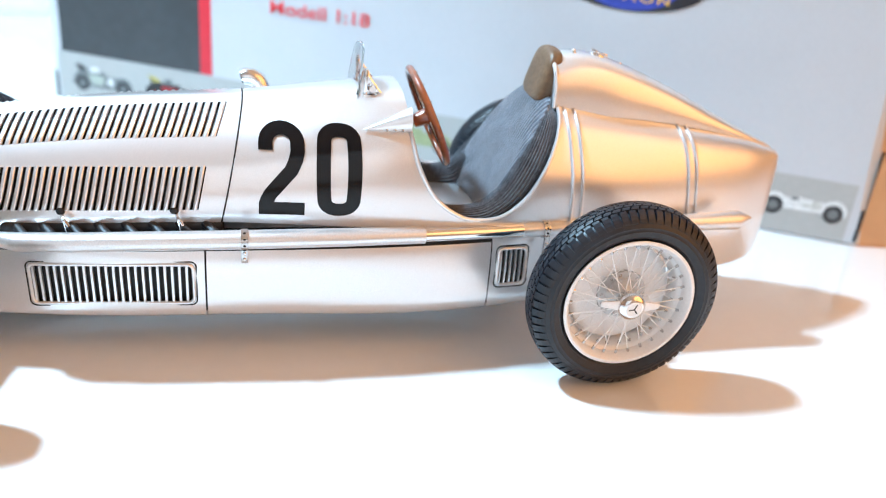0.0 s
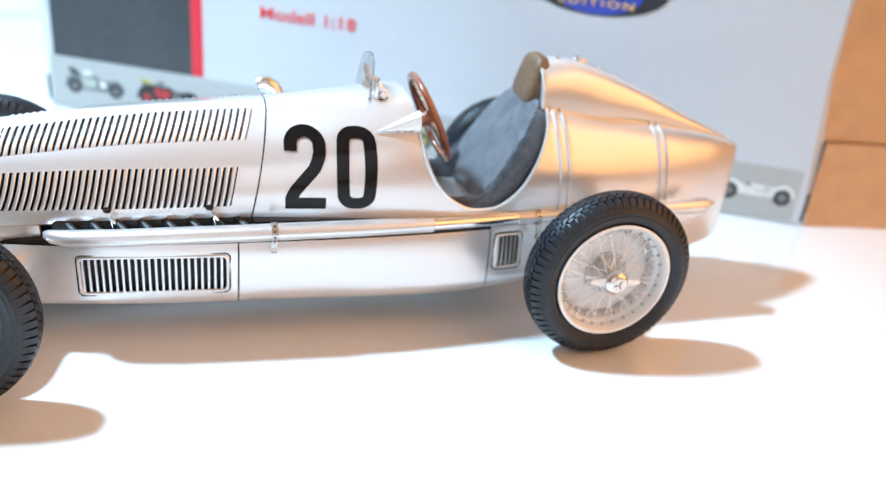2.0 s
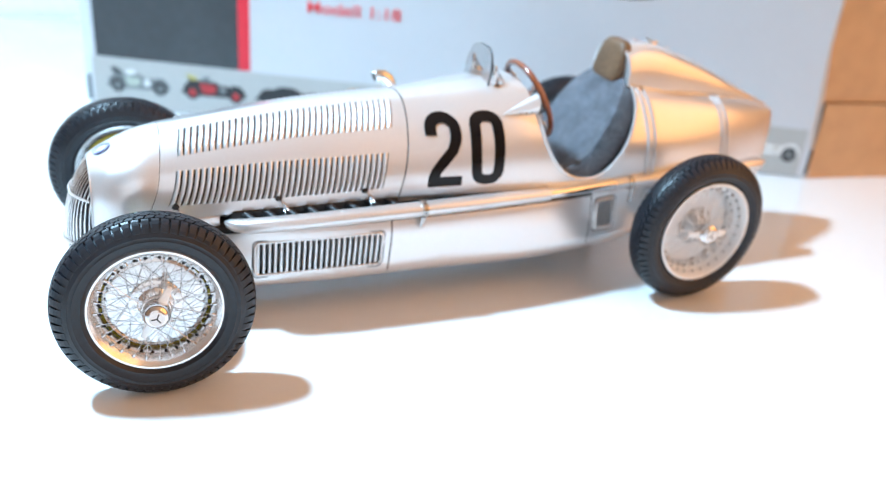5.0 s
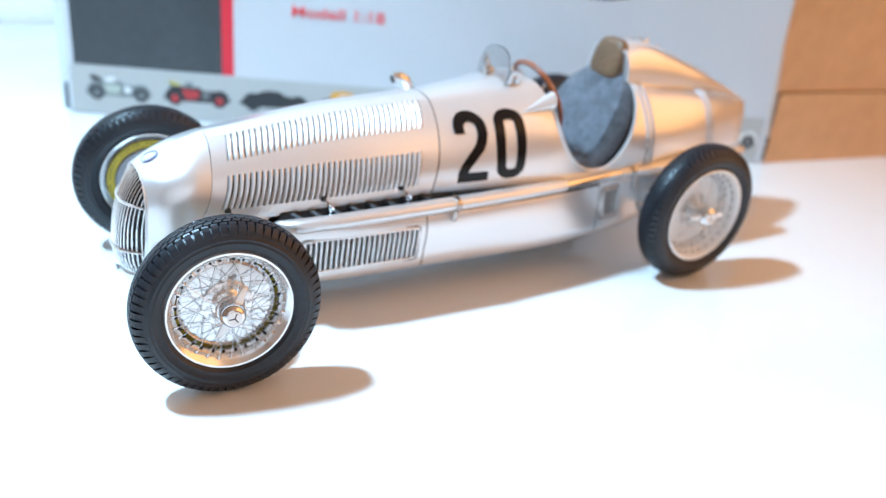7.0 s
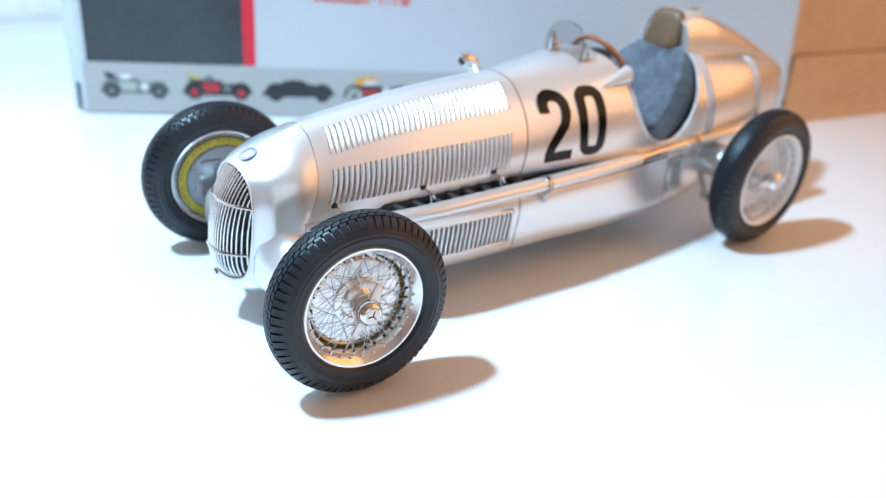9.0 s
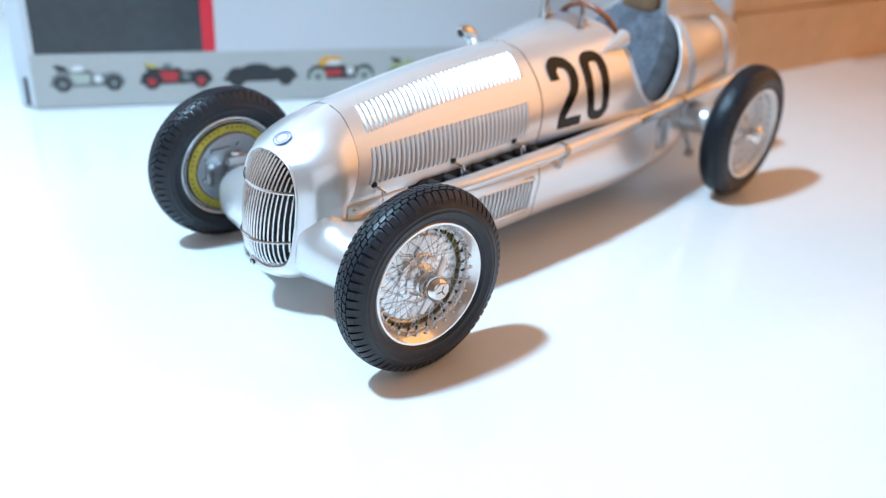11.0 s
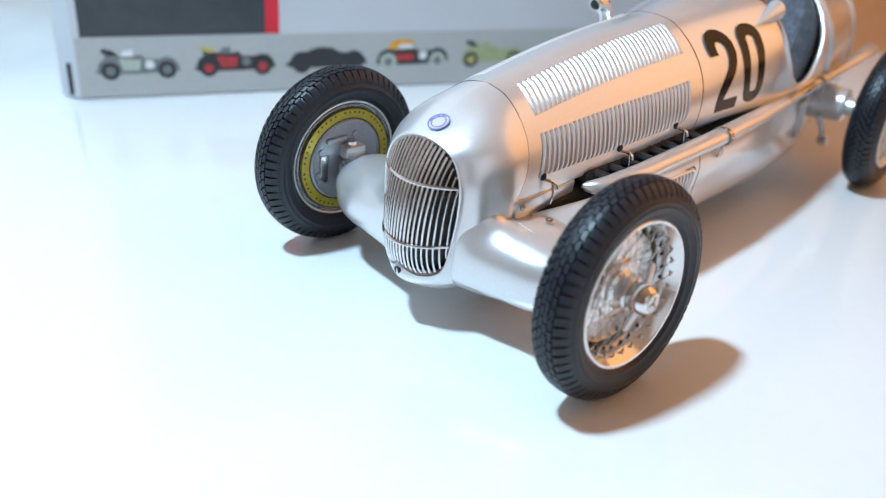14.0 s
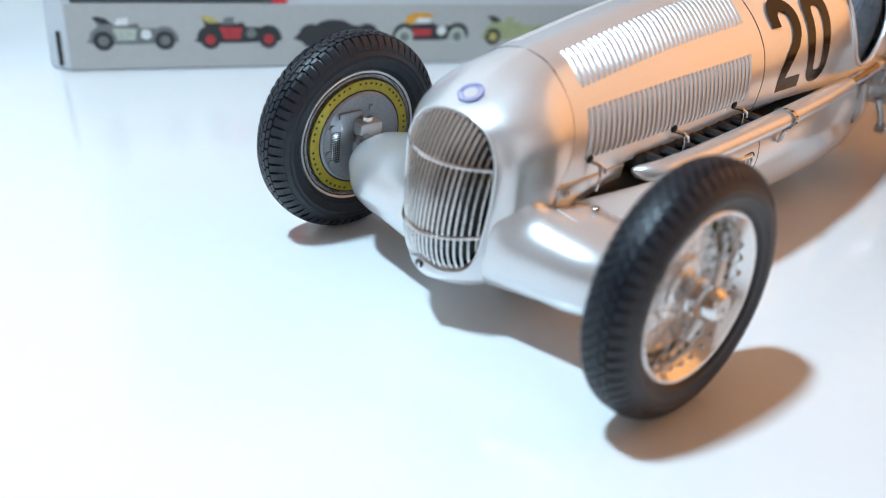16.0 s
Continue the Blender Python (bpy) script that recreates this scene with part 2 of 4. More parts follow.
slab("floor", block(-2200, 1500, -2300, 400, -790, -750), FLOORWOOD, "brown wooden floor of the room", "floor")
slab("wall_back", block(-2200, 1500, 332, 400, -750, 1700), WALLPAINT, "pale painted wall behind the white table", "wall")
slab("wall_front", block(-2200, 1500, -2400, -2300, -750, 1700), WALLPAINT, "pale painted wall facing the table", "wall")
slab("wall_left", block(-2300, -2200, -2300, 400, -750, 1700), WALLPAINT, "pale painted side wall", "wall")
# unseen wall, added on this side as a warm reflector
slab("wall_right", block(1500, 1600, -2300, 400, -750, 1700), WARMWALL, "unseen side wall, ochre to give warm reflections", "wall")
slab("ceiling", block(-2200, 1500, -2300, 400, 1700, 1760), WALLPAINT, "pale ceiling of the room", "ceiling")

table = thing("white_table", "glossy white lacquered table under the model car", "table", (0, 0, -750))
part("tabletop", moved(block(-900, 800, -700, 328, -28, 0, 2.0), 0, 0, 750), TABLE, table)
for lx in (-860, 760):
    for ly in (-660, 285):
        part("leg", moved(block(lx - 22, lx + 22, ly - 22, ly + 22, -750, -28, 2), 0, 0, 750), TABLE, table)

# ---- wooden cabinet beside the box ----
cabinet = thing("wooden_cabinet", "orange-brown beech cabinet standing on the white table", "cabinet", (200, 40, 0))


def plan_prism(corners, z0, z1, dx, dy):
    v = [(x - dx, y - dy, z) for z in (z0, z1) for x, y in corners]
    k = len(corners)
    return v, [tuple(range(k))[::-1], tuple(range(k, 2 * k))] + [(i, (i + 1) % k, k + (i + 1) % k, k + i) for i in range(k)]


part("plinth", plan_prism([(187.4, 41.4), (520, -2.0), (520, 150), (251, 150), (188.6, 43.0)], 0, 31.2, 200, 40), WOOD, cabinet, smooth=False)
part("panel", plan_prism([(183.4, 43.6), (520, -1.0), (520, 150), (251, 150), (185.0, 45.2)], 31.9, 83.5, 200, 40), WOOD, cabinet, smooth=False)
part("top_rail", plan_prism([(200, 34.2), (520, -1.8), (520, 150), (254, 150), (201, 37.0)], 84, 150, 200, 40), DARK, cabinet, "black top rail", smooth=False)

# ---- the presentation box ----
BOX_A, BOX_B = Vector((-82.5, 167.4, 0)), Vector((189.0, 39.8, 0))
BOX_U = (BOX_B - BOX_A).normalized()
BOX_N = Vector((BOX_U.y, -BOX_U.x, 0))
BOX_LEN = (BOX_B - BOX_A).length
BOX_H, BOX_D = 118.0, 125.0
carton = thing("presentation_box", "large pale grey cardboard box printed with small cars", "box", BOX_A)


def on_face(u, z, out=0.0):
    return tuple(BOX_U * u + BOX_N * out + Vector((0, 0, z)))


def face_plate(u0, u1, z0, z1, out, thick=0.25):
    v = [on_face(u, z, o) for o in (out - thick, out) for u, z in ((u0, z0), (u1, z0), (u1, z1), (u0, z1))]
    return v, [(3, 2, 1, 0), (4, 5, 6, 7), (0, 1, 5, 4), (1, 2, 6, 5), (2, 3, 7, 6), (3, 0, 4, 7)]


def face_shape(outline, out):
    v = [on_face(u, z, out) for u, z in outline]
    return v, [tuple(range(len(v)))]


def right_edge(z):
    """The carton's end leans inwards with height."""
    return BOX_LEN + float(np.interp(z, [0, 22, 53, 80, BOX_H], [1.0, -1.8, -4.4, -5.0, -5.6]))


def carton_body():
    rings = []
    for z, inset in ((0.0, 0.8), (0.8, 0.0), (22.0, 0.0), (53.0, 0.0), (80.0, 0.0), (BOX_H - 0.8, 0.0), (BOX_H, 0.8)):
        end = right_edge(z) - inset
        plan = [(0 + inset, -inset), (end - 3.4, -inset), (end, -2.6), (end, -BOX_D + inset), (-5.5 + inset, -BOX_D + inset), (-5.5 + inset, -5.5)]
        rings.append([on_face(u, z, o) for u, o in plan])
    return capped(rings)


part("carton", carton_body(), CARD, carton, smooth=False)
part("picture_strip", face_plate(0.6, BOX_LEN - 6.5, 0.8, 20.5, 0.12), CARDSTRIP, carton, "grey strip printed with a row of small cars", smooth=False)
part("dark_panel", face_plate(2.4, 61.6, 20.8, BOX_H - 1, 0.14), CARDDARK, carton, "charcoal printed panel", smooth=False)
part("red_stripe", face_plate(61.6, 66.3, 20.8, BOX_H - 1, 0.16), CARDRED, carton, "red printed stripe", smooth=False)
part("slot", face_plate(BOX_LEN - 3.6, BOX_LEN - 2.4, 1.5, 12.5, 0.12, 0.3), SEAM, carton, "dark slot", smooth=False)
part("slot", face_plate(-2.8, -1.2, 1.5, 12.0, -1.4, 0.4), SEAM, carton, "dark slot", smooth=False)


def lettering(text, height, u, z, mat, spread=1.0, name="lettering", out=0.25, bold=0.022, space=1.0):
    cu = bpy.data.curves.new(name, "FONT")
    cu.body, cu.size, cu.extrude, cu.space_character = text, height * 1.42 * MM, 0.00006, space
    cu.offset = height * bold * MM
    ob = new(name, cu)
    me = bpy.data.meshes.new_from_object(ob.evaluated_get(bpy.context.evaluated_depsgraph_get()))
    bpy.data.objects.remove(ob)
    me.materials.append(mat)
    ob = new(name, me)
    ob.parent = carton
    m = Matrix((BOX_U, Vector((0, 0, 1)), BOX_N)).transposed().to_4x4()
    ob.matrix_basis = Matrix.Translation(Vector(on_face(u, z, out)) * MM) @ m @ Matrix.Diagonal((spread, 1, 1, 1))
    return ob


REDINK = node_material("bright_red_ink", (0.75, 0.07, 0.08), 0.4, grain=0.06, grain_scale=400)
lettering("Modell 1:18", 4.5, 89.0, 46.9, REDINK, 1.24, bold=0.006)
BADGE_C = (211.0, 73.6)
INK = node_material("badge_black", (0.02, 0.022, 0.03), 0.25, grain=0.1)
INKBLUE = node_material("badge_blue", (0.04, 0.07, 0.5), 0.25, grain=0.1, blotch=0.3, blotch_scale=60)
INKGOLD = node_material("badge_gold", (0.8, 0.5, 0.08), 0.35, grain=0.1)
badge = part("badge", face_shape([(BADGE_C[0] + 24.0 * math.cos(a * math.pi / 24), BADGE_C[1] + 9.5 * math.sin(a * math.pi / 24)) for a in range(48)], 0.2), INK, carton, "black oval badge", smooth=False)
part("badge_field", face_shape([(BADGE_C[0] + 16 * math.cos(a * math.pi / 24), BADGE_C[1] - 0.5 + 8.6 * math.sin(a * math.pi / 24)) for a in range(48)], 0.26), INKBLUE, badge, "blue field of the badge", smooth=False)
lettering("EDITION", 2.35, 197.9, 67.3, INKGOLD, 1.62, out=0.34, space=1.3, bold=0.02)
lettering("LIMITED", 2.35, 198.4, 71.4, INKGOLD, 1.62, out=0.34, space=1.18, bold=0.02)


PRINTS = {"black": (0.022, 0.024, 0.027), "grey": (0.16, 0.175, 0.18), "pale": (0.55, 0.57, 0.54), "mint": (0.42, 0.47, 0.41), "green": (0.34, 0.38, 0.2),
          "red": (0.42, 0.03, 0.035), "amber": (0.68, 0.34, 0.03), "straw": (0.45, 0.4, 0.12), "white": (0.72, 0.74, 0.74)}
PRINTS = {k: node_material("print_" + k, v, 0.4, grain=0.15, grain_scale=900) for k, v in PRINTS.items()}
SHAPES = {
    "roadster": [(0.02, 0.3), (0.10, 0.38), (0.16, 0.66), (0.12, 0.98), (0.2, 0.96), (0.3, 0.82), (0.36, 0.8), (0.48, 0.8), (0.56, 0.84), (0.58, 0.7), (0.88, 0.66), (0.97, 0.48), (0.98, 0.26), (0.6, 0.2), (0.1, 0.2)],
    "saloon": [(0.0, 0.3), (0.06, 0.45), (0.2, 0.6), (0.3, 0.8), (0.4, 0.88), (0.56, 0.86), (0.66, 0.7), (0.86, 0.64), (0.97, 0.5), (1.0, 0.28), (0.6, 0.2), (0.1, 0.2)],
    "coupe": [(0.04, 0.28), (0.1, 0.5), (0.22, 0.62), (0.26, 0.72), (0.54, 0.74), (0.58, 0.66), (0.84, 0.66), (0.93, 0.52), (0.96, 0.28), (0.6, 0.2), (0.1, 0.2)],
    "racer": [(0.0, 0.42), (0.06, 0.56), (0.26, 0.66), (0.36, 0.62), (0.44, 0.7), (0.5, 0.66), (0.84, 0.6), (0.95, 0.5), (0.97, 0.34), (0.6, 0.26), (0.1, 0.28)],
}
# what each shape carries: name, outline and which of the picture's colours it takes
TRIMS = {
    "roadster": [("hood_print", [(0.1, 0.99), (0.15, 1.05), (0.24, 0.98), (0.3, 0.84), (0.2, 0.8)], 2), ("door_print", [(0.32, 0.32), (0.52, 0.32), (0.55, 0.66), (0.3, 0.7)], 1), ("cabin_print", [(0.32, 0.78), (0.46, 0.78), (0.46, 1.0), (0.36, 0.98)], 3)],
    "saloon": [("window_print", [(0.34, 0.68), (0.54, 0.68), (0.52, 0.8), (0.4, 0.82)], 1), ("flank_print", [(0.3, 0.32), (0.66, 0.32), (0.64, 0.42), (0.3, 0.42)], 1)],
    "coupe": [("roof_print", [(0.2, 0.7), (0.22, 0.96), (0.3, 1.06), (0.46, 1.06), (0.55, 0.96), (0.5, 0.92), (0.34, 0.9), (0.29, 0.7)], 2), ("window_print", [(0.31, 0.74), (0.36, 0.9), (0.49, 0.9), (0.5, 0.74)], 3), ("door_print", [(0.3, 0.34), (0.52, 0.34), (0.52, 0.56), (0.3, 0.56)], 1)],
    "racer": [("cockpit_print", [(0.36, 0.56), (0.46, 0.58), (0.44, 0.68), (0.38, 0.66)], 1), ("flank_print", [(0.5, 0.4), (0.8, 0.4), (0.8, 0.5), (0.5, 0.5)], 3)],
}


def printed_car(u0, u1, z0, shape, colours, tyre_mat, hub_mat):
    """One flat printed picture of a small old car, facing towards the box's far end: body, trims, mudguards and wheels."""
    w = u1 - u0
    h = w * 0.36

    def pts(p):
        return [(u0 + w * a, z0 + h * b) for a, b in p]

    def disc(cu, cz, r, out, n=20):
        return face_shape([(cu + r * math.cos(2 * math.pi * a / n), cz + r * math.sin(2 * math.pi * a / n)) for a in range(n)], out)

    base = part("car_print", face_shape(pts(SHAPES[shape]), 0.18), PRINTS[colours[0]], carton, smooth=False)
    for k, (name, outline, c) in enumerate(TRIMS[shape]):
        part(name, face_shape(pts(outline), 0.2 + 0.01 * k), PRINTS[colours[c]], base, smooth=False)
    part("spare_wheel_print", disc(u0 + w * 0.64, z0 + h * 0.5, w * 0.055, 0.225, 14), PRINTS[colours[3]], base, smooth=False)
    for c in (0.2, 0.83):
        cu, cz, r = u0 + w * c, z0 + h * 0.31, w * 0.105
        part("mudguard_print", face_shape([(cu + 1.32 * r * math.cos(a * math.pi / 12), cz + 0.2 * r + 1.3 * r * math.sin(a * math.pi / 12)) for a in range(-1, 14)], 0.215), PRINTS[colours[0]], base, smooth=False)
        tyre = part("tyre_print", disc(cu, cz, r, 0.24), PRINTS[tyre_mat], base, smooth=False)
        part("hub_print", disc(cu, cz, 0.52 * r, 0.27, 16), PRINTS[hub_mat], tyre, smooth=False)


for u0, u1, shape, colours, tyre, hub in (
        (4.9, 33.2, "roadster", ("grey", "mint", "black", "white"), "black", "grey"), (36.3, 65.1, "roadster", ("black", "red", "straw", "grey"), "black", "red"),
        (68.0, 97.7, "saloon", ("black", "black", "black", "black"), "black", "black"), (99.6, 129.6, "coupe", ("black", "red", "amber", "white"), "mint", "grey"),
        (132.4, 160.3, "roadster", ("green", "green", "black", "green"), "black", "straw"), (165.0, 194.0, "saloon", ("black", "grey", "grey", "grey"), "black", "grey"),
        (197.9, 227.1, "roadster", ("red", "amber", "black", "amber"), "black", "red"), (231.0, 259.5, "coupe", ("grey", "pale", "pale", "pale"), "black", "pale"),
        (263.5, 293.3, "racer", ("white", "grey", "pale", "pale"), "black", "grey")):
    printed_car(u0, u1, 6.2, shape, colours, tyre, hub)

# ---- the model car ----
car = thing("model_racing_car", "silver vintage racing car scale model with black number twenty", "model car")
CAR_AT = Matrix.Translation(Vector((0, 5.17, 0)) * MM) @ Matrix.Rotation(radians(2.78), 4, "Z")
car.matrix_basis = CAR_AT
TRIMMED.add(car)
AXLE_F, AXLE_R, HUB_Z = -74.2, 72.8, 21.2

# trim of the body against its drawn lines: growth in width, its change with height, shift along, shift up
TRIM = [
    (-96.0, (1.00, 0.0085, 4.4, -2.2)), (-84.0, (1.05, 0.008, 3.2, -1.7)), (-70.0, (1.13, 0.0076, 2.0, -1.1)), (-40.0, (1.235, 0.0085, -0.1, -0.2)),
    (0.0, (1.275, 0.0115, -1.8, 0.5)), (40.0, (1.215, 0.005, -2.6, 0.6)), (70.0, (1.11, 0.0, -2.7, 0.5)), (95.0, (1.05, 0.0, -2.5, 0.3)), (134.0, (1.0, 0.0, -2.2, 0.3)),
]
TRIM_AT = {}


def trim(v):
    key = round(v[0], 2)
    if key not in TRIM_AT:
        TRIM_AT[key] = spline(TRIM, v[0])
    grow, lift, dx, dz = TRIM_AT[key]
    wide = max(0.95, grow + lift * (v[2] - 30.0))
    return (v[0] + dx, v[1] * wide, v[2] + dz - 0.05 * (max(v[2], 19.0) - 30.0) + 0.018 * min(abs(v[1]), 22.0))


# half sections, top centre to lower edge, as (outward, up)
UPPER = [
    (-72.0, [(0, 49.6), (4.2, 48.2), (8.2, 44.4), (11.0, 40.0), (12.8, 35), (13.5, 31), (13.6, 29.4)]),
    (-40.0, [(0, 52.8), (4.0, 51.5), (8.0, 47.2), (11.3, 42.0), (13.3, 36.5), (14.2, 32), (14.3, 29.8)]),
    (-8.0, [(0, 54.3), (4.0, 53.1), (8.3, 48.6), (11.8, 43.0), (13.8, 37.5), (14.6, 32.5), (14.7, 30)]),
    (10.0, [(0, 56.0), (5.0, 54.8), (9.5, 50.8), (13.0, 45.0), (15.0, 38.5), (15.8, 33), (15.9, 29.6)]),
    (30.0, [(0, 57.6), (6.0, 56.6), (11.0, 53.0), (14.6, 47), (16.7, 39.5), (17.4, 33), (17.5, 29)]),
    (62.0, [(0, 56.8), (7.0, 56.1), (11.4, 52.9), (14.7, 48.0), (17.3, 41.6), (18.3, 34), (18.3, 27)]),
    (80.0, [(0, 54.8), (6.2, 54.0), (10.9, 51.0), (14.4, 46.4), (17.0, 40.3), (17.6, 33), (16.8, 22)]),
    (100.0, [(0, 51.4), (5.0, 51), (9.6, 48.8), (13.0, 44.6), (15.0, 37), (15.2, 26), (12.6, 13.6)]),
    (118.0, [(0, 47.2), (3.6, 46.8), (6.9, 45.0), (9.3, 41), (10.6, 34), (10.4, 23), (7.6, 11.2)]),
    (127.0, [(0, 44.2), (2.3, 43.9), (4.4, 42.6), (5.9, 39), (6.5, 32), (6.2, 22), (4.0, 11.4)]),
    (131.0, [(0, 42.6), (1.2, 42.3), (2.3, 41.2), (3.1, 38), (3.4, 31.5), (3.2, 22), (2.0, 12.6)]),
    (133.0, [(0, 41.0), (0.3, 40.8), (0.5, 40.0), (0.7, 37), (0.8, 31), (0.7, 22.5), (0.4, 14.5)]),
]
SHEAR = 0.2


SECTIONS = {}


def section(table, x):
    """The half section at x, kept once worked out."""
    key = (id(table), round(x, 4))
    if key not in SECTIONS:
        SECTIONS[key] = [tuple(spline([(k[0], k[1][i]) for k in table], x)) for i in range(len(table[0][1]))]
    return SECTIONS[key]


def upper(x, s):
    """A point of the upper body: s runs 0 (ridge) to 6 (lower edge); negative s lies on the far side."""
    p = along(section(UPPER, x), abs(s))
    return (x, -p[0] if s >= 0 else p[0], p[1])


def sheared(x0, s, out=0.0):
    """The same on the bonnet, whose joints lean back and whose lower louvres climb forward; out lifts the point off the skin."""
    front = max(0.0, (-20.0 - x0) / 48.0)
    s -= math.copysign(front ** 1.5 * float(spline([(0.0, (0.0,)), (2.2, (0.0,)), (3.1, (0.3,)), (4.8, (0.4,)), (6.0, (0.0,))], abs(s))[0]), s)
    p = upper(x0, s)
    if out:
        q, r = upper(x0, s + 0.02), upper(x0, s - 0.02)
        ty, tz = q[1] - r[1], q[2] - r[2]
        k = math.hypot(ty, tz) or 1
        ny, nz = tz / k, -ty / k
        if ny * p[1] < 0 or (abs(p[1]) < 0.5 and nz < 0):
            ny, nz = -ny, -nz
        p = (p[0], p[1] + ny * out, p[2] + nz * out)
    mid = min(1.0, max(0.0, min(-9.0 - x0, x0 + 71.0) / 3.0))
    lean = (0.2 * mid * (p[2] - 46.5)) if p[2] > 46.5 else 0.0
    return (p[0] + lean + SHEAR * (p[2] - 40.0) - 2.4 * min(1.0, front) ** 2 * max(0.0, (40.0 - p[2]) / 10.0) ** 2, p[1], p[2])


def steps(a, b, n):
    return [a + (b - a) * i / n for i in range(n + 1)]


# bonnet with four louvre openings
UP_S, LOW_S = (0.8, 2.1), (3.08, 4.82)
UP_X, LOW_X = (-68.0, -12.6), (-68.2, -13.4)
bonnet_x = sorted(set(steps(-72.1, -8.2, 24) + [UP_X[0], UP_X[1], LOW_X[0], LOW_X[1]]))
bonnet_s = sorted(set(steps(0, 6, 24) + list(UP_S) + list(LOW_S)))
bonnet_s = [-s for s in bonnet_s[::-1] if s > 0] + bonnet_s


def in_louvres(x0, x1, s0, s1):
    x, s = (x0 + x1) / 2, abs(s0 + s1) / 2
    return (UP_X[0] < x < UP_X[1] and UP_S[0] < s < UP_S[1]) or (LOW_X[0] < x < LOW_X[1] and LOW_S[0] < s < LOW_S[1])


bonnet = part("bonnet", grid([[sheared(x, s) for s in bonnet_s] for x in bonnet_x],
                             keep=lambda i, j: not in_louvres(bonnet_x[i], bonnet_x[i + 1], bonnet_s[j], bonnet_s[j + 1])), SILVER, car, "silver bonnet with rows of louvres")
# a thin sheet under the skin; its near-black stands for shade between louvres
part("engine_bay", grid([[sheared(x, s, -1.5) for s in steps(-6, 6, 36)] for x in steps(-72, -8.4, 12)]), DARK, car, "near-black sheet close behind the louvres, painted as shade")


def louvre(xa, xb, s0, s1, n=9):
    """One pressed fin: its rear edge stands proud, its front edge dips."""
    rings = []
    for i in range(n + 1):
        s = s0 + (s1 - s0) * i / n
        lift = 1.0 if 0 < i < n else 0.2
        rings.append([sheared(xa, s, -0.25), sheared(xa + 0.16 * (xb - xa), s, 0.1 * lift), sheared(xa + 0.42 * (xb - xa), s, 0.26 * lift), sheared(xa + 0.7 * (xb - xa), s, 0.27 * lift), sheared(xa + 0.92 * (xb - xa), s, 0.14 * lift), sheared(xb, s, -0.35)])
    return capped(rings)


for (xa, xb), (sa, sb), count, fill in ((UP_X, UP_S, 35, 0.74), (LOW_X, LOW_S, 36, 0.68)):
    pitch = (xb - xa) / count
    for side in (1, -1):
        for i in range(count):
            part("louvre", louvre(xa + pitch * (i + 0.16), xa + pitch * (i + 0.16 + fill), side * sa * 0.985, side * sb * 1.005), SILVER, bonnet)

# scuttle: bonnet joint to cockpit
scuttle_x = steps(-7.8, 30.0, 20)


def scuttle_point(x, s):
    k = (x + 7.8) / 37.8
    p = upper(x, s)
    return (x + SHEAR * (p[2] - 40.0) * (1 - k), p[1], p[2])


scuttle = part("scuttle", grid([[scuttle_point(x, s) for s in steps(-6, 6, 60)] for x in scuttle_x]), SILVER, car, "silver scuttle bearing the racing number")
part("joint", tube([sheared(-8.0, s, -0.12) for s in steps(-6, 6, 60)], 0.17, 6), SEAM, car, "dark joint behind the bonnet")
part("joint", tube([sheared(-72.2, s, -0.12) for s in steps(-6, 6, 60)], 0.17, 6), SEAM, car, "dark joint before the bonnet")

# cockpit sides below the scooped rim
RIM_KEYS = [(30.0, (51.5,)), (31.9, (44.0,)), (36.0, (36.8,)), (41.6, (32.4,)), (46.0, (31.3,)), (51.7, (32.1,)), (57.1, (36.6,)), (61.3, (43.3,)), (63.8, (48.4,)), (65.2, (52.2,)), (65.7, (54.2,)), (65.9, (55.4,))]


def rim_height(x, side):
    """The cockpit edge; the far side is cut a little lower."""
    return float(spline(RIM_KEYS, x)[0]) - (3.4 * max(0.0, math.sin(math.pi * (x - 30.0) / 34.0)) ** 0.7 if side < 0 and x < 64 else 0.0)


def s_at_height(x, z):
    lo, hi = 0.0, 6.0
    for _ in range(24):
        mid = (lo + hi) / 2
        lo, hi = (mid, hi) if upper(x, mid)[2] > z else (lo, mid)
    return (lo + hi) / 2


rim_x = [29.9] + [x0 + (x1 - x0) * k / 6 for (x0, _), (x1, _) in zip(RIM_KEYS, RIM_KEYS[1:]) for k in range(6)] + [65.9]
for side in (1, -1):
    rows = []
    for x in rim_x:
        s0 = s_at_height(x, rim_height(x, side)) if x >= 30 else s_at_height(x, 51.5)
        rows.append([upper(x, side * s) for s in steps(s0, 6, 14)])
    part("cockpit_side", grid(rows, flip=side < 0), SILVER, car)
    part("cockpit_rim", tube([r[0] for r in rows[1:]] + [upper(65.95, side * s) for s in (1.2, 1.1)], 0.5, 8), SILVER, car, "rolled silver rim of the cockpit")

# tail
tail_x = steps(65.8, 112, 24) + steps(113.5, 128, 12) + steps(128.6, 133, 9)
tail = part("tail", join(grid([[upper(x, s) for s in steps(-6, 6, 64)] for x in tail_x]), grid([[upper(x, s) for x in tail_x] for s in (6, -6)])), SILVER, car, "pointed silver tail with raised bands")
for x, lean in ((67.3, 0.05), (69.8, 0.05), (97.3, 0.12), (99.7, 0.12)):
    for side in (1, -1):
        part("band", tube([tuple(np.array(upper(x + lean * (56 - upper(x, s)[2]), side * s)) + np.array((0, -0.12 * side, 0.1))) for s in steps(1.25, 5.6, 26)], 0.42, 8), SILVER, tail, "raised silver band")


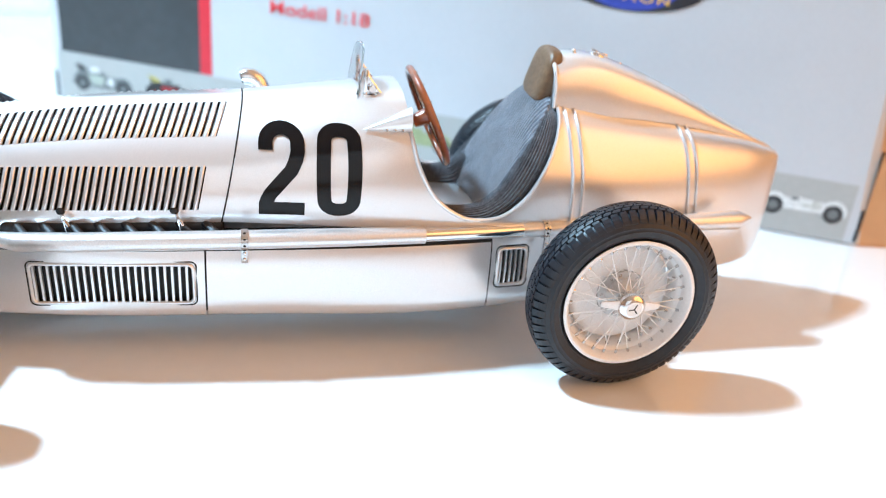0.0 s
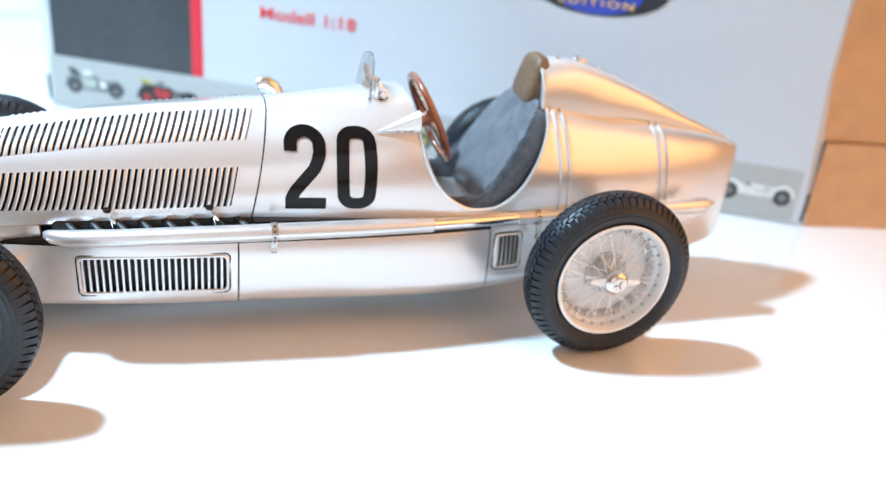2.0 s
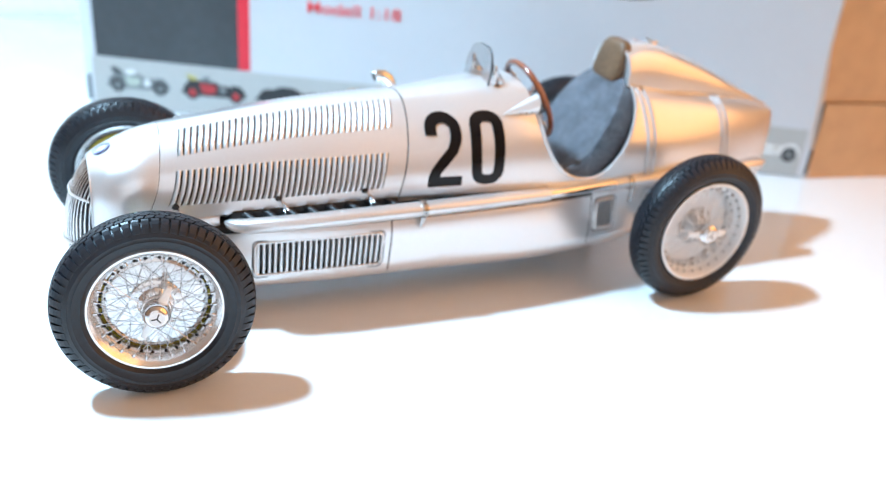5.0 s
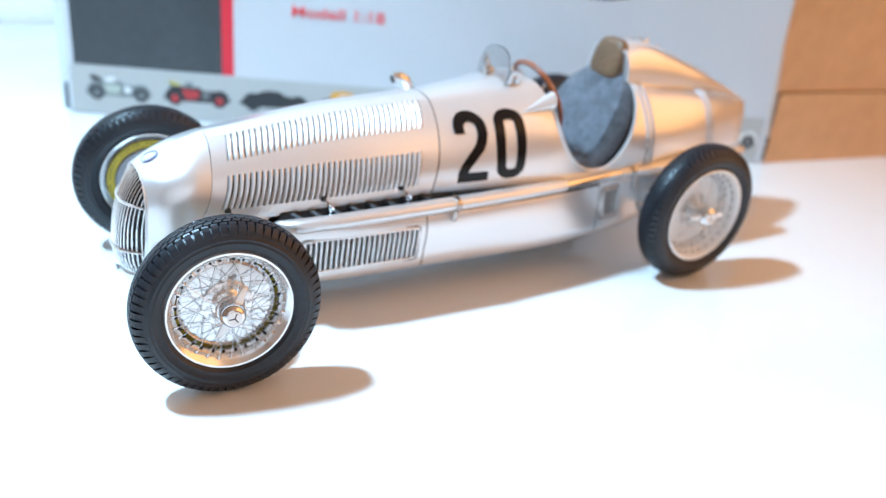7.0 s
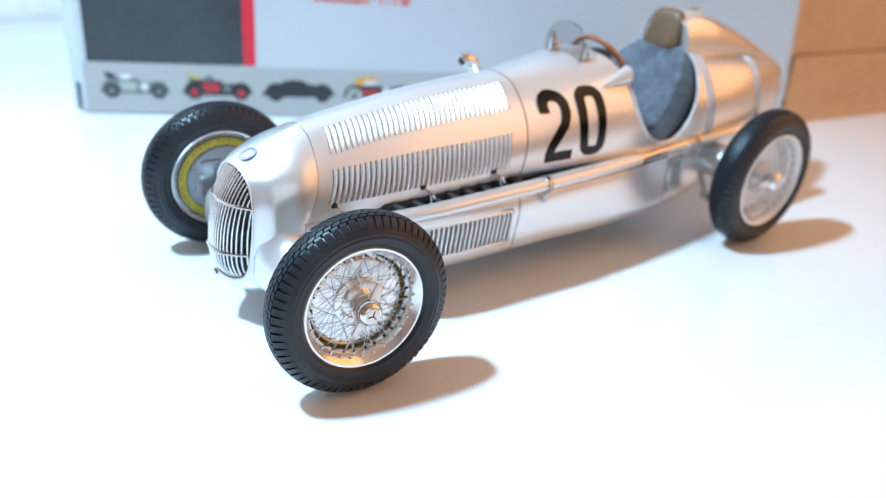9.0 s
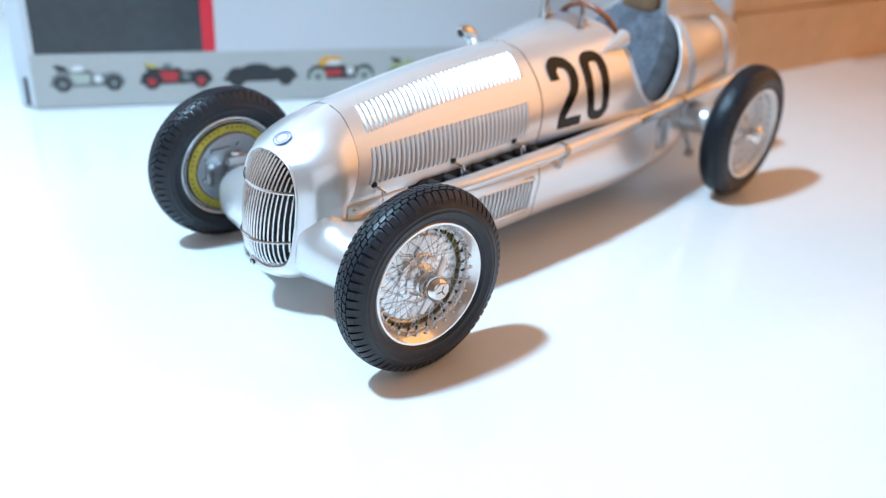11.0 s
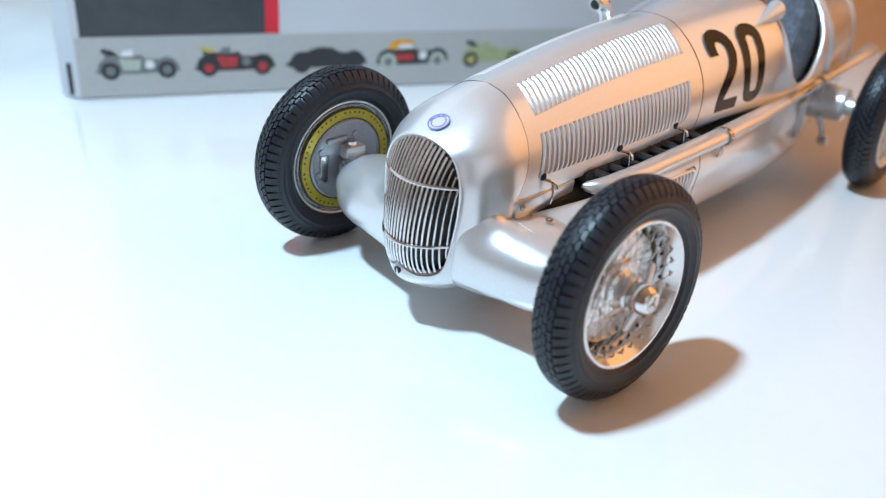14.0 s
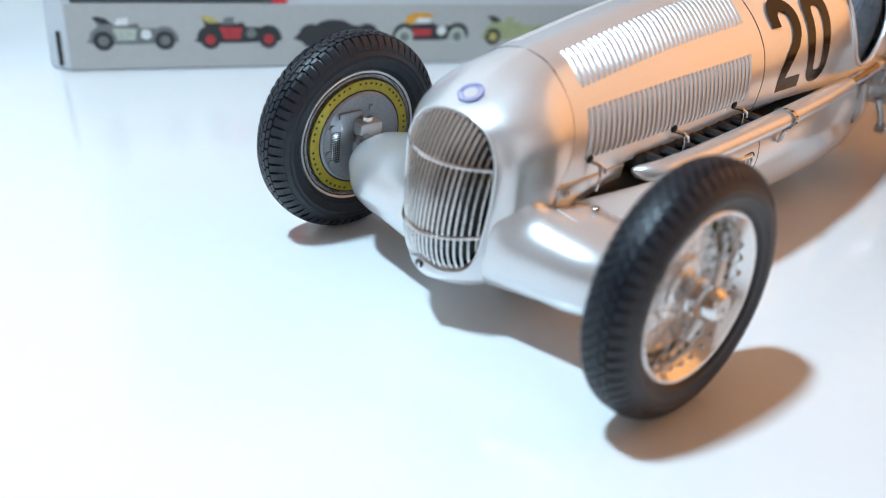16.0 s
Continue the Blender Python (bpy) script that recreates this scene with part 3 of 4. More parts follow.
def fairing_ring(x, top, n=28):
    deck = upper(x, 0)[2]
    h = max(top - deck, 0.1)
    half = min(float(np.interp(x, [65.0, 80.0, 103.0, 120.0, 130.0], [8.0, 8.3, 6.2, 3.4, 1.0])), 9.4 * min(1.0, h / 4.0) ** 0.45)
    out = []
    for i in range(n + 1):
        a = math.pi * i / n
        c, s = math.cos(a), math.sin(a)
        y = -half * math.copysign(abs(c) ** 0.8, c)
        foot = upper(x, min(5.0, abs(y) / 6.5))[2]
        out.append((x, y, foot - 0.35 + (top - foot + 0.35) * max(s, 0) ** 0.72))
    return out


FAIRING = [(65.0, (65.6,)), (70.0, (66.8,)), (76.0, (66.5,)), (84.0, (64.3,)), (97.0, (59.2,)), (110.0, (52.9,)), (119.0, (48.6,)), (129.0, (43.9,))]
fair_x = steps(65.0, 129, 30)
rings = [fairing_ring(x, float(spline(FAIRING, x)[0])) for x in fair_x]
fairing = part("headrest_fairing", join(grid(rings, flip=True), (rings[0], [tuple(range(len(rings[0])))])), SILVER, car, "silver headrest fairing")
part("fairing_rim", tube(rings[0], 0.55, 8), SILVER, fairing)
cap = part("filler_cap", lathe([(0.0, 1.0), (1.4, 0.8), (1.9, 0.3), (2.0, -0.6)], 20, (0, 0, 0), "z"), CHROME, fairing, "small chrome filler cap", raw=True)
cap.matrix_basis = Matrix.Translation(Vector(trim((77.5, 0, 65.9))) * MM) @ pose(0, 0, 0, 0, 18, 0)
for k in range(3):
    part("cap_ear", block(-0.35, 0.35, 0.6, 2.4, 0.6, 1.2, 0.2), CHROME, cap).matrix_basis = pose(0, 0, 0, 0, 0, 120 * k + 30)
for x, y in ((71.0, -1.2), (71.8, 1.0), (83.0, -0.8)):
    part("stud", dome((x, y, float(spline(FAIRING, x)[0]) - 0.1), 0.55, n=8, m=4, part_of=0.5), CHROME, fairing)

# headrest cushion
def cushion(cx, cy, cz, wx, wy, wz, lean=0.0, power=0.45, n=28, m=16):
    rings = []
    for i in range(m + 1):
        th = math.pi * i / m
        row = []
        for k in range(n):
            ph = 2 * math.pi * k / n
            f = lambda v: math.copysign(abs(v) ** power, v)
            x, y, z = f(math.sin(th)) * f(math.cos(ph)), f(math.sin(th)) * f(math.sin(ph)), f(math.cos(th))
            row.append((cx + wx * x + lean * z * wz, cy + wy * y * (1 - 0.14 * z), cz + wz * z))
        rings.append(row)
    return grid(rings, wrap_v=True, flip=True)


part("headrest", cushion(61.9, 0.0, 60.2, 2.0, 6.3, 6.0, 0.24, 0.5), LEATHER, car, "brown leather headrest cushion", angle=80, raw=True)

# lower body: three side panels on each flank, a belly and the ledge
LOWER = [
    (-78.0, [(10, 28.0), (11.5, 27.0), (12.2, 25.5), (12.6, 21), (12.6, 16), (12, 12), (9, 9.8), (0, 9.3)]),
    (-72.0, [(11, 28.2), (13.6, 27.2), (14.6, 25.6), (15.2, 21), (15.3, 16), (15.1, 10.4), (10, 8.9), (0, 8.5)]),
    (-50.0, [(12.6, 28), (16.0, 26.9), (17.4, 25.2), (17.9, 21), (18.0, 16), (17.9, 9.6), (13, 8.5), (0, 8.2)]),
    (-14.0, [(13.2, 27.6), (17.2, 26.6), (19.0, 25.0), (20.3, 21), (20.7, 16), (20.7, 8.9), (15, 7.8), (0, 7.5)]),
    (25.0, [(14.0, 27.6), (17.6, 26.6), (19.2, 25.0), (20.3, 21), (20.8, 16), (20.9, 8.1), (15, 7.1), (0, 6.8)]),
    (58.0, [(14.5, 27.6), (16.4, 26.6), (17.4, 25.0), (18.1, 21), (18.6, 16.5), (18.6, 9.0), (13, 8.1), (0, 7.8)]),
    (74.0, [(14, 27.2), (15.2, 26.2), (15.8, 25.0), (16.3, 21), (16.5, 17), (16.3, 11.4), (12, 10.3), (0, 9.9)]),
    (100.0, [(9, 27), (10, 25), (10.6, 24), (11, 21), (11, 18), (10.5, 16), (8, 15), (0, 14.6)]),
]


def lower(x, s, out=0.0):
    p = along(section(LOWER, x), abs(s))
    return (x, -(p[0] + out) if s >= 0 else p[0] + out, p[1])


def s_low(x, z):
    lo, hi = 1.0, 5.6
    for _ in range(22):
        mid = (lo + hi) / 2
        lo, hi = (mid, hi) if lower(x, mid)[2] > z else (lo, mid)
    return (lo + hi) / 2


# inner core, near-black so that gaps between panels look shaded
part("chassis_core", grid([[tuple(np.array(lower(x, s)) * (1, 0.93, 1) + (0, 0, 0.25 if abs(s) > 5 else -0.25)) for s in steps(0, 7, 30) + [-s for s in steps(0, 7, 30)[::-1]]] for x in steps(-77, 99, 34)]), SEAM, car, "near-black core behind the panels, painted as gap shade")

VENT = (-49.6, -16.4, 12.9, 21.9)
RVENT = (52.6, 58.8, 14.6, 23.0)
for x0, x1, vent, count in ((-72.0, -13.7, VENT, 22), (-13.3, 50.2, None, 0), (50.5, 74.0, RVENT, 5)):
    for side in (1, -1):
        xs = steps(x0, x1, max(8, int((x1 - x0) / 3)))
        if vent:
            xs = sorted(set(xs + [vent[0], vent[1]]))
        rows, marks = [], []
        for x in xs:
            top = 1.95 if side > 0 and x1 < 60 else 0.0
            ss = steps(top, 2.1 if top else 1.6, 6)
            if vent:
                a, b = s_low(x, vent[3]), s_low(x, vent[2])
                ss = ss + steps(ss[-1], a, 5)[1:] + steps(a, b, 6)[1:] + steps(b, 6.4, 8)[1:]
            else:
                ss = ss + steps(ss[-1], 6.4, 19)[1:]
            rows.append([lower(x, side * s) for s in ss])
        panel = part("side_panel", grid(rows, flip=side < 0, keep=(lambda i, j: not (vent[0] <= xs[i] < vent[1] and 11 <= j < 17)) if vent else None), SILVER, car)
        if vent:
            cx, cz, hw, hh = (vent[0] + vent[1]) / 2, (vent[2] + vent[3]) / 2, (vent[1] - vent[0]) / 2, (vent[3] - vent[2]) / 2

            def loop(grow, out, n=12):
                pts, r = [], min(1.3, hh * 0.4)
                for qx, qz, a0 in ((1, 1, 0), (-1, 1, 90), (-1, -1, 180), (1, -1, 270)):
                    for k in range(n // 2 + 1):
                        a = radians(a0 + 90 * k / (n // 2))
                        x = cx + qx * (hw + grow - r) + r * math.cos(a)
                        z = cz + qz * (hh + grow - r) + r * math.sin(a)
                        p = lower(x, side * s_low(x, z), out)
                        pts.append((x, p[1], z))
                return pts

            part("vent_surround", tube(loop(0.35, 0.05), 0.42, 8, closed=True), SILVER, panel, "raised silver vent surround")
            part("vent_groove", tube(loop(0.95, -0.06), 0.2, 6, closed=True), SEAM, panel)
            # sheet behind the vent bars, shade of the gaps put into its colour
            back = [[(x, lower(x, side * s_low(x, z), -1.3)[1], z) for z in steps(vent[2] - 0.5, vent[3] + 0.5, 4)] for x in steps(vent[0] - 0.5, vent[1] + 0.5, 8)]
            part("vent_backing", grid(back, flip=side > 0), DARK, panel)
            pitch = (vent[1] - vent[0]) / count
            wide = 0.42 if count > 8 else 0.3
            for i in range(count):
                xa = vent[0] + pitch * (i + 0.05)
                rr = []
                for z in steps(vent[2] - 0.3, vent[3] + 0.3, 8):
                    ends = abs(z - cz) > hh
                    y = lambda x, o: lower(x, side * s_low(x, z), o)[1]
                    rr.append([(xa, y(xa, -0.5), z), (xa + 0.12, y(xa, 0.0 if ends else 0.22), z), (xa + pitch * wide, y(xa, 0.0 if ends else 0.26), z), (xa + pitch * (wide + 0.04), y(xa, -0.5), z)])
                part("vent_bar", capped(rr, flip=side < 0), SILVER, panel)
part("tail_belly", grid([[lower(x, s) for s in steps(2, 7, 16) + [-s for s in steps(2, 7, 16)[::-1]]] for x in steps(73, 100, 10)]), SILVER, car)
part("rear_undertail", grid([[tuple(np.array(upper(x, 6)) * (1, 1, 1)), (x, 0, upper(x, 6)[2] - 2.0 * (133 - x) / 40), upper(x, -6)] for x in steps(90, 133, 12)]), SILVER, car)

# nose: from the bonnet joint forward to the grille opening
NOSE = [
    [(-70.1, 0, 49.7), (-70.4, 4.2, 48.2), (-71.1, 8.2, 44.4), (-72.0, 11.0, 40), (-73.5, 12.8, 35), (-76.2, 13.6, 30), (-77.4, 13.9, 24), (-77.4, 13.8, 16), (-77.2, 10, 10), (-77.2, 0, 9.2)],
    [(-77.0, 0, 47.6), (-77.2, 5.1, 46.3), (-77.8, 9.6, 42.8), (-78.4, 12.3, 38.0), (-79.0, 13.5, 32.5), (-79.5, 14.0, 27.5), (-80.0, 14.1, 21.5), (-80.2, 13.3, 14.5), (-80.2, 8.6, 9.2), (-80.2, 0, 8.4)],
    [(-83.4, 0, 44.9), (-83.5, 4.9, 43.9), (-83.9, 9.1, 41.2), (-84.4, 11.5, 36.4), (-84.8, 12.4, 30.5), (-85.2, 12.6, 25.5), (-85.6, 12.3, 19.0), (-86.4, 10.4, 13.2), (-87.6, 6.0, 9.9), (-89.0, 0, 9.4)],
    [(-87.4, 0, 43.0), (-87.4, 3.9, 42.3), (-87.6, 7.3, 40.2), (-87.8, 9.5, 35.5), (-88.0, 10.1, 30), (-88.3, 10.1, 24.5), (-88.8, 9.6, 18.4), (-90.0, 8.0, 14.0), (-92.4, 4.0, 12.4), (-95.0, 0, 13.4)],
    [(-88.4, 0, 42.3), (-88.4, 3.7, 41.6), (-88.5, 6.9, 39.5), (-88.7, 9.0, 35.2), (-88.9, 9.6, 30), (-89.2, 9.6, 24.5), (-89.8, 9.1, 18.6), (-90.8, 7.6, 15.2), (-93.0, 3.8, 14.2), (-95.2, 0, 16.0)],
    [(-88.1, 0, 41.6), (-88.1, 3.5, 40.9), (-88.1, 6.6, 38.9), (-88.2, 8.6, 34.9), (-88.3, 9.2, 30), (-88.5, 9.2, 24.5), (-89.0, 8.7, 18.9), (-90.2, 7.2, 15.8), (-92.4, 3.6, 15.0), (-94.6, 0, 16.7)],
]


def nose_point(r, s):
    ring = [spline([(float(k), NOSE[k][i]) for k in range(len(NOSE))], r) for i in range(10)]
    p = along([tuple(q) for q in ring], abs(s))
    return (p[0], -p[1] if s >= 0 else p[1], p[2])


nose = part("nose", grid([[nose_point(r, s) for s in steps(-9, 9, 90)] for r in steps(0, 3, 18) + steps(3, 5, 8)[1:]], flip=True), SILVER, car, "rounded silver nose cowl")
lip = [nose_point(4, s) for s in steps(-9, 9, 90)][:-1]
part("grille_rim", tube(lip, 0.28, 8, closed=True), SILVER, nose)
part("tow_hole", lathe([(0.0, -0.12), (0.8, -0.12), (0.8, 0.4)], 16, (0, 0, 0), "x"), DARK, nose, raw=True).matrix_basis = Matrix.Translation(Vector(trim((-95.2, 0, 14.9))) * MM) @ pose(0, 0, 0, 0, -4, 0)
ring = join(*[lathe([(r0, 0), (r0, 0.1), (r1, 0.1), (r1, 0), (r0, 0)], 36, axis="z") for r0, r1 in ((2.0, 2.24), (1.38, 1.58))], *[turned(block(1.68, 1.9, -0.07, 0.07, 0, 0.09), Matrix.Rotation(radians(9.0 * k), 3, "Z")) for k in range(-2, 13)])
emblem = part("nose_badge", ring, BLUE, nose, "blue ring badge", smooth=False, raw=True)
EMBLEM_AT = Matrix.Translation(Vector((-81.4, 0, 42.0)) * MM) @ pose(0, 0, 0, 0, -26.5, 0)
emblem.matrix_basis = EMBLEM_AT
part("badge_disc", lathe([(0, 0.05), (2.0, 0.05), (2.0, 0)], 24, axis="z"), SILVER, emblem, "silver badge centre", smooth=False)


# grille: bars on a bowed front
def grille_half(z):
    return float(spline([(14.0, (3.4,)), (14.9, (6.4,)), (16.0, (7.7,)), (18.6, (8.9,)), (24.5, (9.4,)), (30, (9.4,)), (34.9, (8.8,)), (38.9, (6.8,)), (41.2, (3.9,)), (42.3, (0.2,))], z)[0])


def grille_x(y, z):
    edge = float(spline([(11.0, (-92.6,)), (15, (-91.0,)), (19, (-89.8,)), (25, (-89.2,)), (33, (-88.8,)), (42.1, (-88.3,))], z)[0])
    nose_out = float(spline([(13.0, (-92.6,)), (16.4, (-94.9,)), (20, (-95.9,)), (27, (-95.5,)), (33, (-94.0,)), (38, (-91.6,)), (42.2, (-88.6,))], z)[0])
    k = min(1.0, abs(y) / max(grille_half(z), 0.3))
    return nose_out + (edge - nose_out) * k ** 2.2


grille = part("grille_screen", grid([[(grille_x(y * grille_half(z) / 9.5, z) + 1.9, y * grille_half(z) / 9.5, z) for y in steps(-9.5, 9.5, 20)] for z in steps(14.4, 42.0, 24)]), MESH, car, "dark mesh behind the grille bars")
BARS = 21
for i in range(BARS):
    y = -8.8 + 17.6 * i / (BARS - 1)
    zs = [z for z in steps(14.3, 42.2, 60) if grille_half(z) > abs(y) + 0.1]
    za, zb = max(zs[0], 16.9 - 0.55 * abs(y)), zs[-1]
    path = [(grille_x(y, z) + 0.15, y, z) for z in steps(za, zb, 18)]
    part("grille_bar", tube(path, 0.27, 8), GRILLE, grille)
for z in (34.4, 21.6):
    half = grille_half(z) - 0.1
    part("cross_bar", tube([(grille_x(y, z) - 0.25, y, z + 0.2 * (1 - (y / half) ** 2)) for y in steps(-half, half, 24)], 0.36, 8), GRILLE, grille)


# front axle fairings: a wing from the nose out to each wheel
def wing_ring(y, n=40):
    a = abs(y)
    k = max(0.0, (a - 8.0) / 23.5)
    grow = math.sqrt(max(0.0, 1 - max(0.0, (a - 22.0) / 9.5) ** 2))
    x0 = -89.0 + 4.0 * k ** 1.3
    x1 = -60.5 - 5.0 * k
    zc, hz = 17.2 + 1.0 * k - 1.3 * max(0.0, (a - 19.0) / 12.0), (8.5 - 1.9 * k) * grow
    cx, hx = (x0 + x1) / 2, (x1 - x0) / 2 * (0.35 + 0.65 * grow)
    out = []
    for i in range(n):
        t = 2 * math.pi * i / n
        c, s = math.cos(t), math.sin(t)
        x = cx + hx * math.copysign(abs(c) ** 0.9, c)
        w = min(1.0, max(0.0, (-72.0 - x) / 12.0))
        reach = max(0.0, a - 11.0 + float(np.interp(x, [-89.0, -88.0, -85.5, -82.5, -80.0, -77.5, -75.0], [3.4, 2.8, 1.3, 0.6, 0.9, 2.2, 4.0])))
        flare = (17.0 * math.exp(-reach / 1.7) + 1.6 * math.exp(-reach / 5.0)) * w * w * (3 - 2 * w) * max(s, 0.0) ** 0.6
        out.append((x, y, zc + hz * math.copysign(abs(s) ** 0.85, s) * (1 - 0.12 * c) + min(flare, max(0.0, 32.6 - zc - hz * max(s, 0.0) ** 0.85))))
    return out


wing = part("axle_fairing", capped([[(q[0], q[1] * (1.0 + 0.11 * min(1.0, max(0.0, (abs(y) - 12.0) / 14.0))), q[2]) for q in wing_ring(y)] for y in [-31.4] + steps(-31, -22, 9) + steps(-21, -10, 26) + [0] + steps(10, 21, 26) + steps(22, 31, 9) + [31.4]], flip=True), SILVER, car, "silver streamlined front axle fairing", angle=60)
for side in (-1, 1):
    part("ledge_plate", block(-77.2, -58, min(side * 12.6, side * 14.3), max(side * 12.6, side * 14.3), 25.0, 29.6, 0.5), SILVER, car)
    out = 26
    seat_line = []
    for y in steps(14.6, out, 12):
        ring = sorted(p for p in wing_ring(side * y) if p[2] > 18)
        x = -77.6 - 0.1 * (y - 14)
        seat_line.append((x, side * y, float(np.interp(x, [p[0] for p in ring], [p[2] for p in ring])) + 0.02))
    part("plate_joint", tube(seat_line, 0.16, 6), SILVER_MATT, car, "joint of the ledge plate")
    for x, y, z in ((-75.4, 14.5, 28.2), (-71.6, 18.2, 25.7)):
        part("screw", dome((x, side * y, z), 0.75, (1, 0.6, 1) if y < 15 else (1, 1, 0.6), 12, 6), STEEL, car, "bright slotted screw")

# bonnet hooks
for side in (1, -1):
    for x in (-68.7, -42.7, -19.6):
        z = 32.0
        y = -upper(x, s_at_height(x, z))[1]
        base = part("hook_hole", dome((x - 0.2, -side * (y - 0.05), z + 0.9), 0.95, (1.0, 0.35, 0.9), 14, 8), DARK, car)
        hook = part("bonnet_hook", tube([(x, -side * (y - 0.3), z + 0.3), (x + 0.4, -side * (y + 1.2), z + 0.3), (x + 1.1, -side * (y + 1.9), z - 0.4), (x + 1.6, -side * (y + 2.0), z - 1.5)], 0.36, 8), CHROME, car, "bright bonnet hook")
        part("hook_wire", tube([(x + 0.6, -side * (y + 1.5), z - 0.1), (x + 1.0, -side * (y + 1.9), z - 2.6), (x + 1.6, -side * (y + 1.5), z - 5.4)], 0.2, 6), CHROME, hook)

# exhaust on the near flank
# solid near-black block in place of the opening's shade
part("manifold_channel", block(-55.6, -9.5, -15.0, -12.0, 26.6, 30.6, 1.4), DARK, car, "near-black block painted as the shaded exhaust opening")
for i in range(8):
    x = -53.0 + 5.5 * i
    part("exhaust_stub", tube([(x, -13.0, 29.6), (x + 1.4, -14.8, 29.4), (x + 3.4, -17.0, 28.4)], 0.95, 10), STUB, car)
PY, PZ = -18.4, 28.3
pipe = part("exhaust_pipe", tube([(-57.0, PY + 3.2, PZ - 0.2), (-56.4, PY + 2.5, PZ - 0.3), (-55.0, PY + 1.5, PZ - 0.4), (-51.5, PY + 0.6, PZ - 0.5), (-40, PY, PZ - 0.5), (-10, PY - 0.6, PZ - 0.25), (15, PY - 0.6, PZ - 0.2), (33.8, PY - 0.4, PZ - 0.1)],
                                 [0.5, 1.2, 1.7, 2.05, 2.15, 2.2, 2.15, 2.05], 20), PIPE, car, "silver exhaust pipe along the flank")
part("polished_sleeve", tube([(33.8, PY - 0.4, PZ), (57.0, PY, PZ + 0.1)], 1.72, 18), CHROME, pipe, "polished bare pipe")
part("rear_pipe", tube([(57.0, PY, PZ + 0.1), (75, PY - 0.6, PZ + 0.6), (100, PY - 0.6, PZ + 1.4), (112, PY - 0.4, PZ + 1.8), (116, PY + 0.2, PZ + 1.9)], [1.7, 1.8, 2.1, 2.5, 0.6], 18), PIPE, pipe)
for x, dz in ((-5.3, 0.0), (62.5, 0.3)):
    cy, cz, rr = (PY - 0.65, PZ - 0.25, 2.2) if x < 0 else (PY - 0.2, PZ + 0.2, 1.76)
    band = []
    for a in range(40, 301, 13):
        c, d = math.cos(radians(a)), math.sin(radians(a))
        band.append([(x + dx, cy + r * c, cz + r * d) for dx, r in ((-0.75, rr + 0.02), (-0.75, rr + 0.3), (0.75, rr + 0.3), (0.75, rr + 0.02))])
    strap = part("pipe_strap", capped(band), STEEL, pipe, "perforated steel strap")
    for a in (110, 145, 180, 215):
        part("strap_hole", dome((x, cy + (rr + 0.3) * math.cos(radians(a)), cz + (rr + 0.3) * math.sin(radians(a))), 0.32, (1, 0.5, 0.8), 8, 6), DARK, strap)
    part("strap_tab", block(x - 0.7, x + 0.7, PY - 2.3, PY - 1.8, PZ - 5.6 + dz, PZ - 1.0 + dz, 0.15), STEEL, strap)
    for dz2 in (-4.6, -2.9):
        part("strap_screw", dome((x, PY - 2.35, PZ + dz + dz2), 0.42, (1, 0.6, 1), 8, 6), CHROME, strap)

# racing number on the near side of the scuttle
def skin(x, a):
    """The scuttle skin at a millimetres up the side from the number's foot."""
    s, left, last = s_at_height(x, 32.2), a, None
    p = upper(x, s)
    while left > 0 and s > 0.05:
        q = upper(x, s - 0.04)
        d = math.hypot(q[1] - p[1], q[2] - p[2])
        if d >= left:
            f = left / d
            s -= 0.04 * f
            break
        left, s, p = left - d, s - 0.04, q
    p, q, r = upper(x, s), upper(x, s + 0.03), upper(x, s - 0.03)
    k = math.hypot(q[1] - r[1], q[2] - r[2]) or 1
    ny, nz = (q[2] - r[2]) / k, -(q[1] - r[1]) / k
    if ny > 0:
        ny, nz = -ny, -nz
    return (x, p[1] + 0.09 * ny, p[2] + 0.09 * nz)


def stroke(path, width, closed=False, caps=None):
    pts = [Vector((p[0], p[1])) for p in path]
    rows = []
    for i, p in enumerate(pts):
        a = pts[i - 1] if (i or closed) else p
        b = pts[(i + 1) % len(pts)] if (i < len(pts) - 1 or closed) else p
        d = (b - a).normalized()
        m = Vector((-d.y, d.x))
        if caps and i in caps:
            m = Vector(caps[i])
        rows.append([skin(*(p + m * (w * width / 2))) for w in (-1, -0.5, 0, 0.5, 1)])
    return grid(rows, wrap_u=closed, flip=False)


NUM_H, NUM_W, STR = 20.9, 9.7, 3.0
h2, w2 = NUM_H - STR / 2, (NUM_W - STR) / 2
zero_c = (14.8, NUM_H / 2)
zero = []
for k in range(56):
    t = 2 * math.pi * k / 56
    r = w2 + 0.0
    c, s = math.cos(t), math.sin(t)
    zero.append((zero_c[0] + r * math.copysign(abs(c) ** 0.75, c), zero_c[1] + math.copysign((NUM_H / 2 - STR / 2 - r) * min(1.0, abs(s) * 2.2), s) + r * s))
part("number_zero", stroke(zero, STR, True), BLACKNUM, scuttle, "black racing number zero")
c2 = 2.7
two = [(c2 - w2, NUM_H - 6.4), (c2 - w2, NUM_H - 5.4)] + [(c2 - w2 * math.cos(radians(a)), h2 - w2 + w2 * math.sin(radians(a))) for a in range(0, 181, 12)]
two += [(c2 + w2, NUM_H - 6.6), (c2 + w2 - 0.4, NUM_H - 8.4), (c2 + w2 - 1.3, NUM_H - 10.6), (c2 - 0.2, 7.6), (c2 - w2 + 0.95, 4.9), (c2 - w2 + 0.3, 3.6), (c2 - w2 + 0.05, 2.96)]
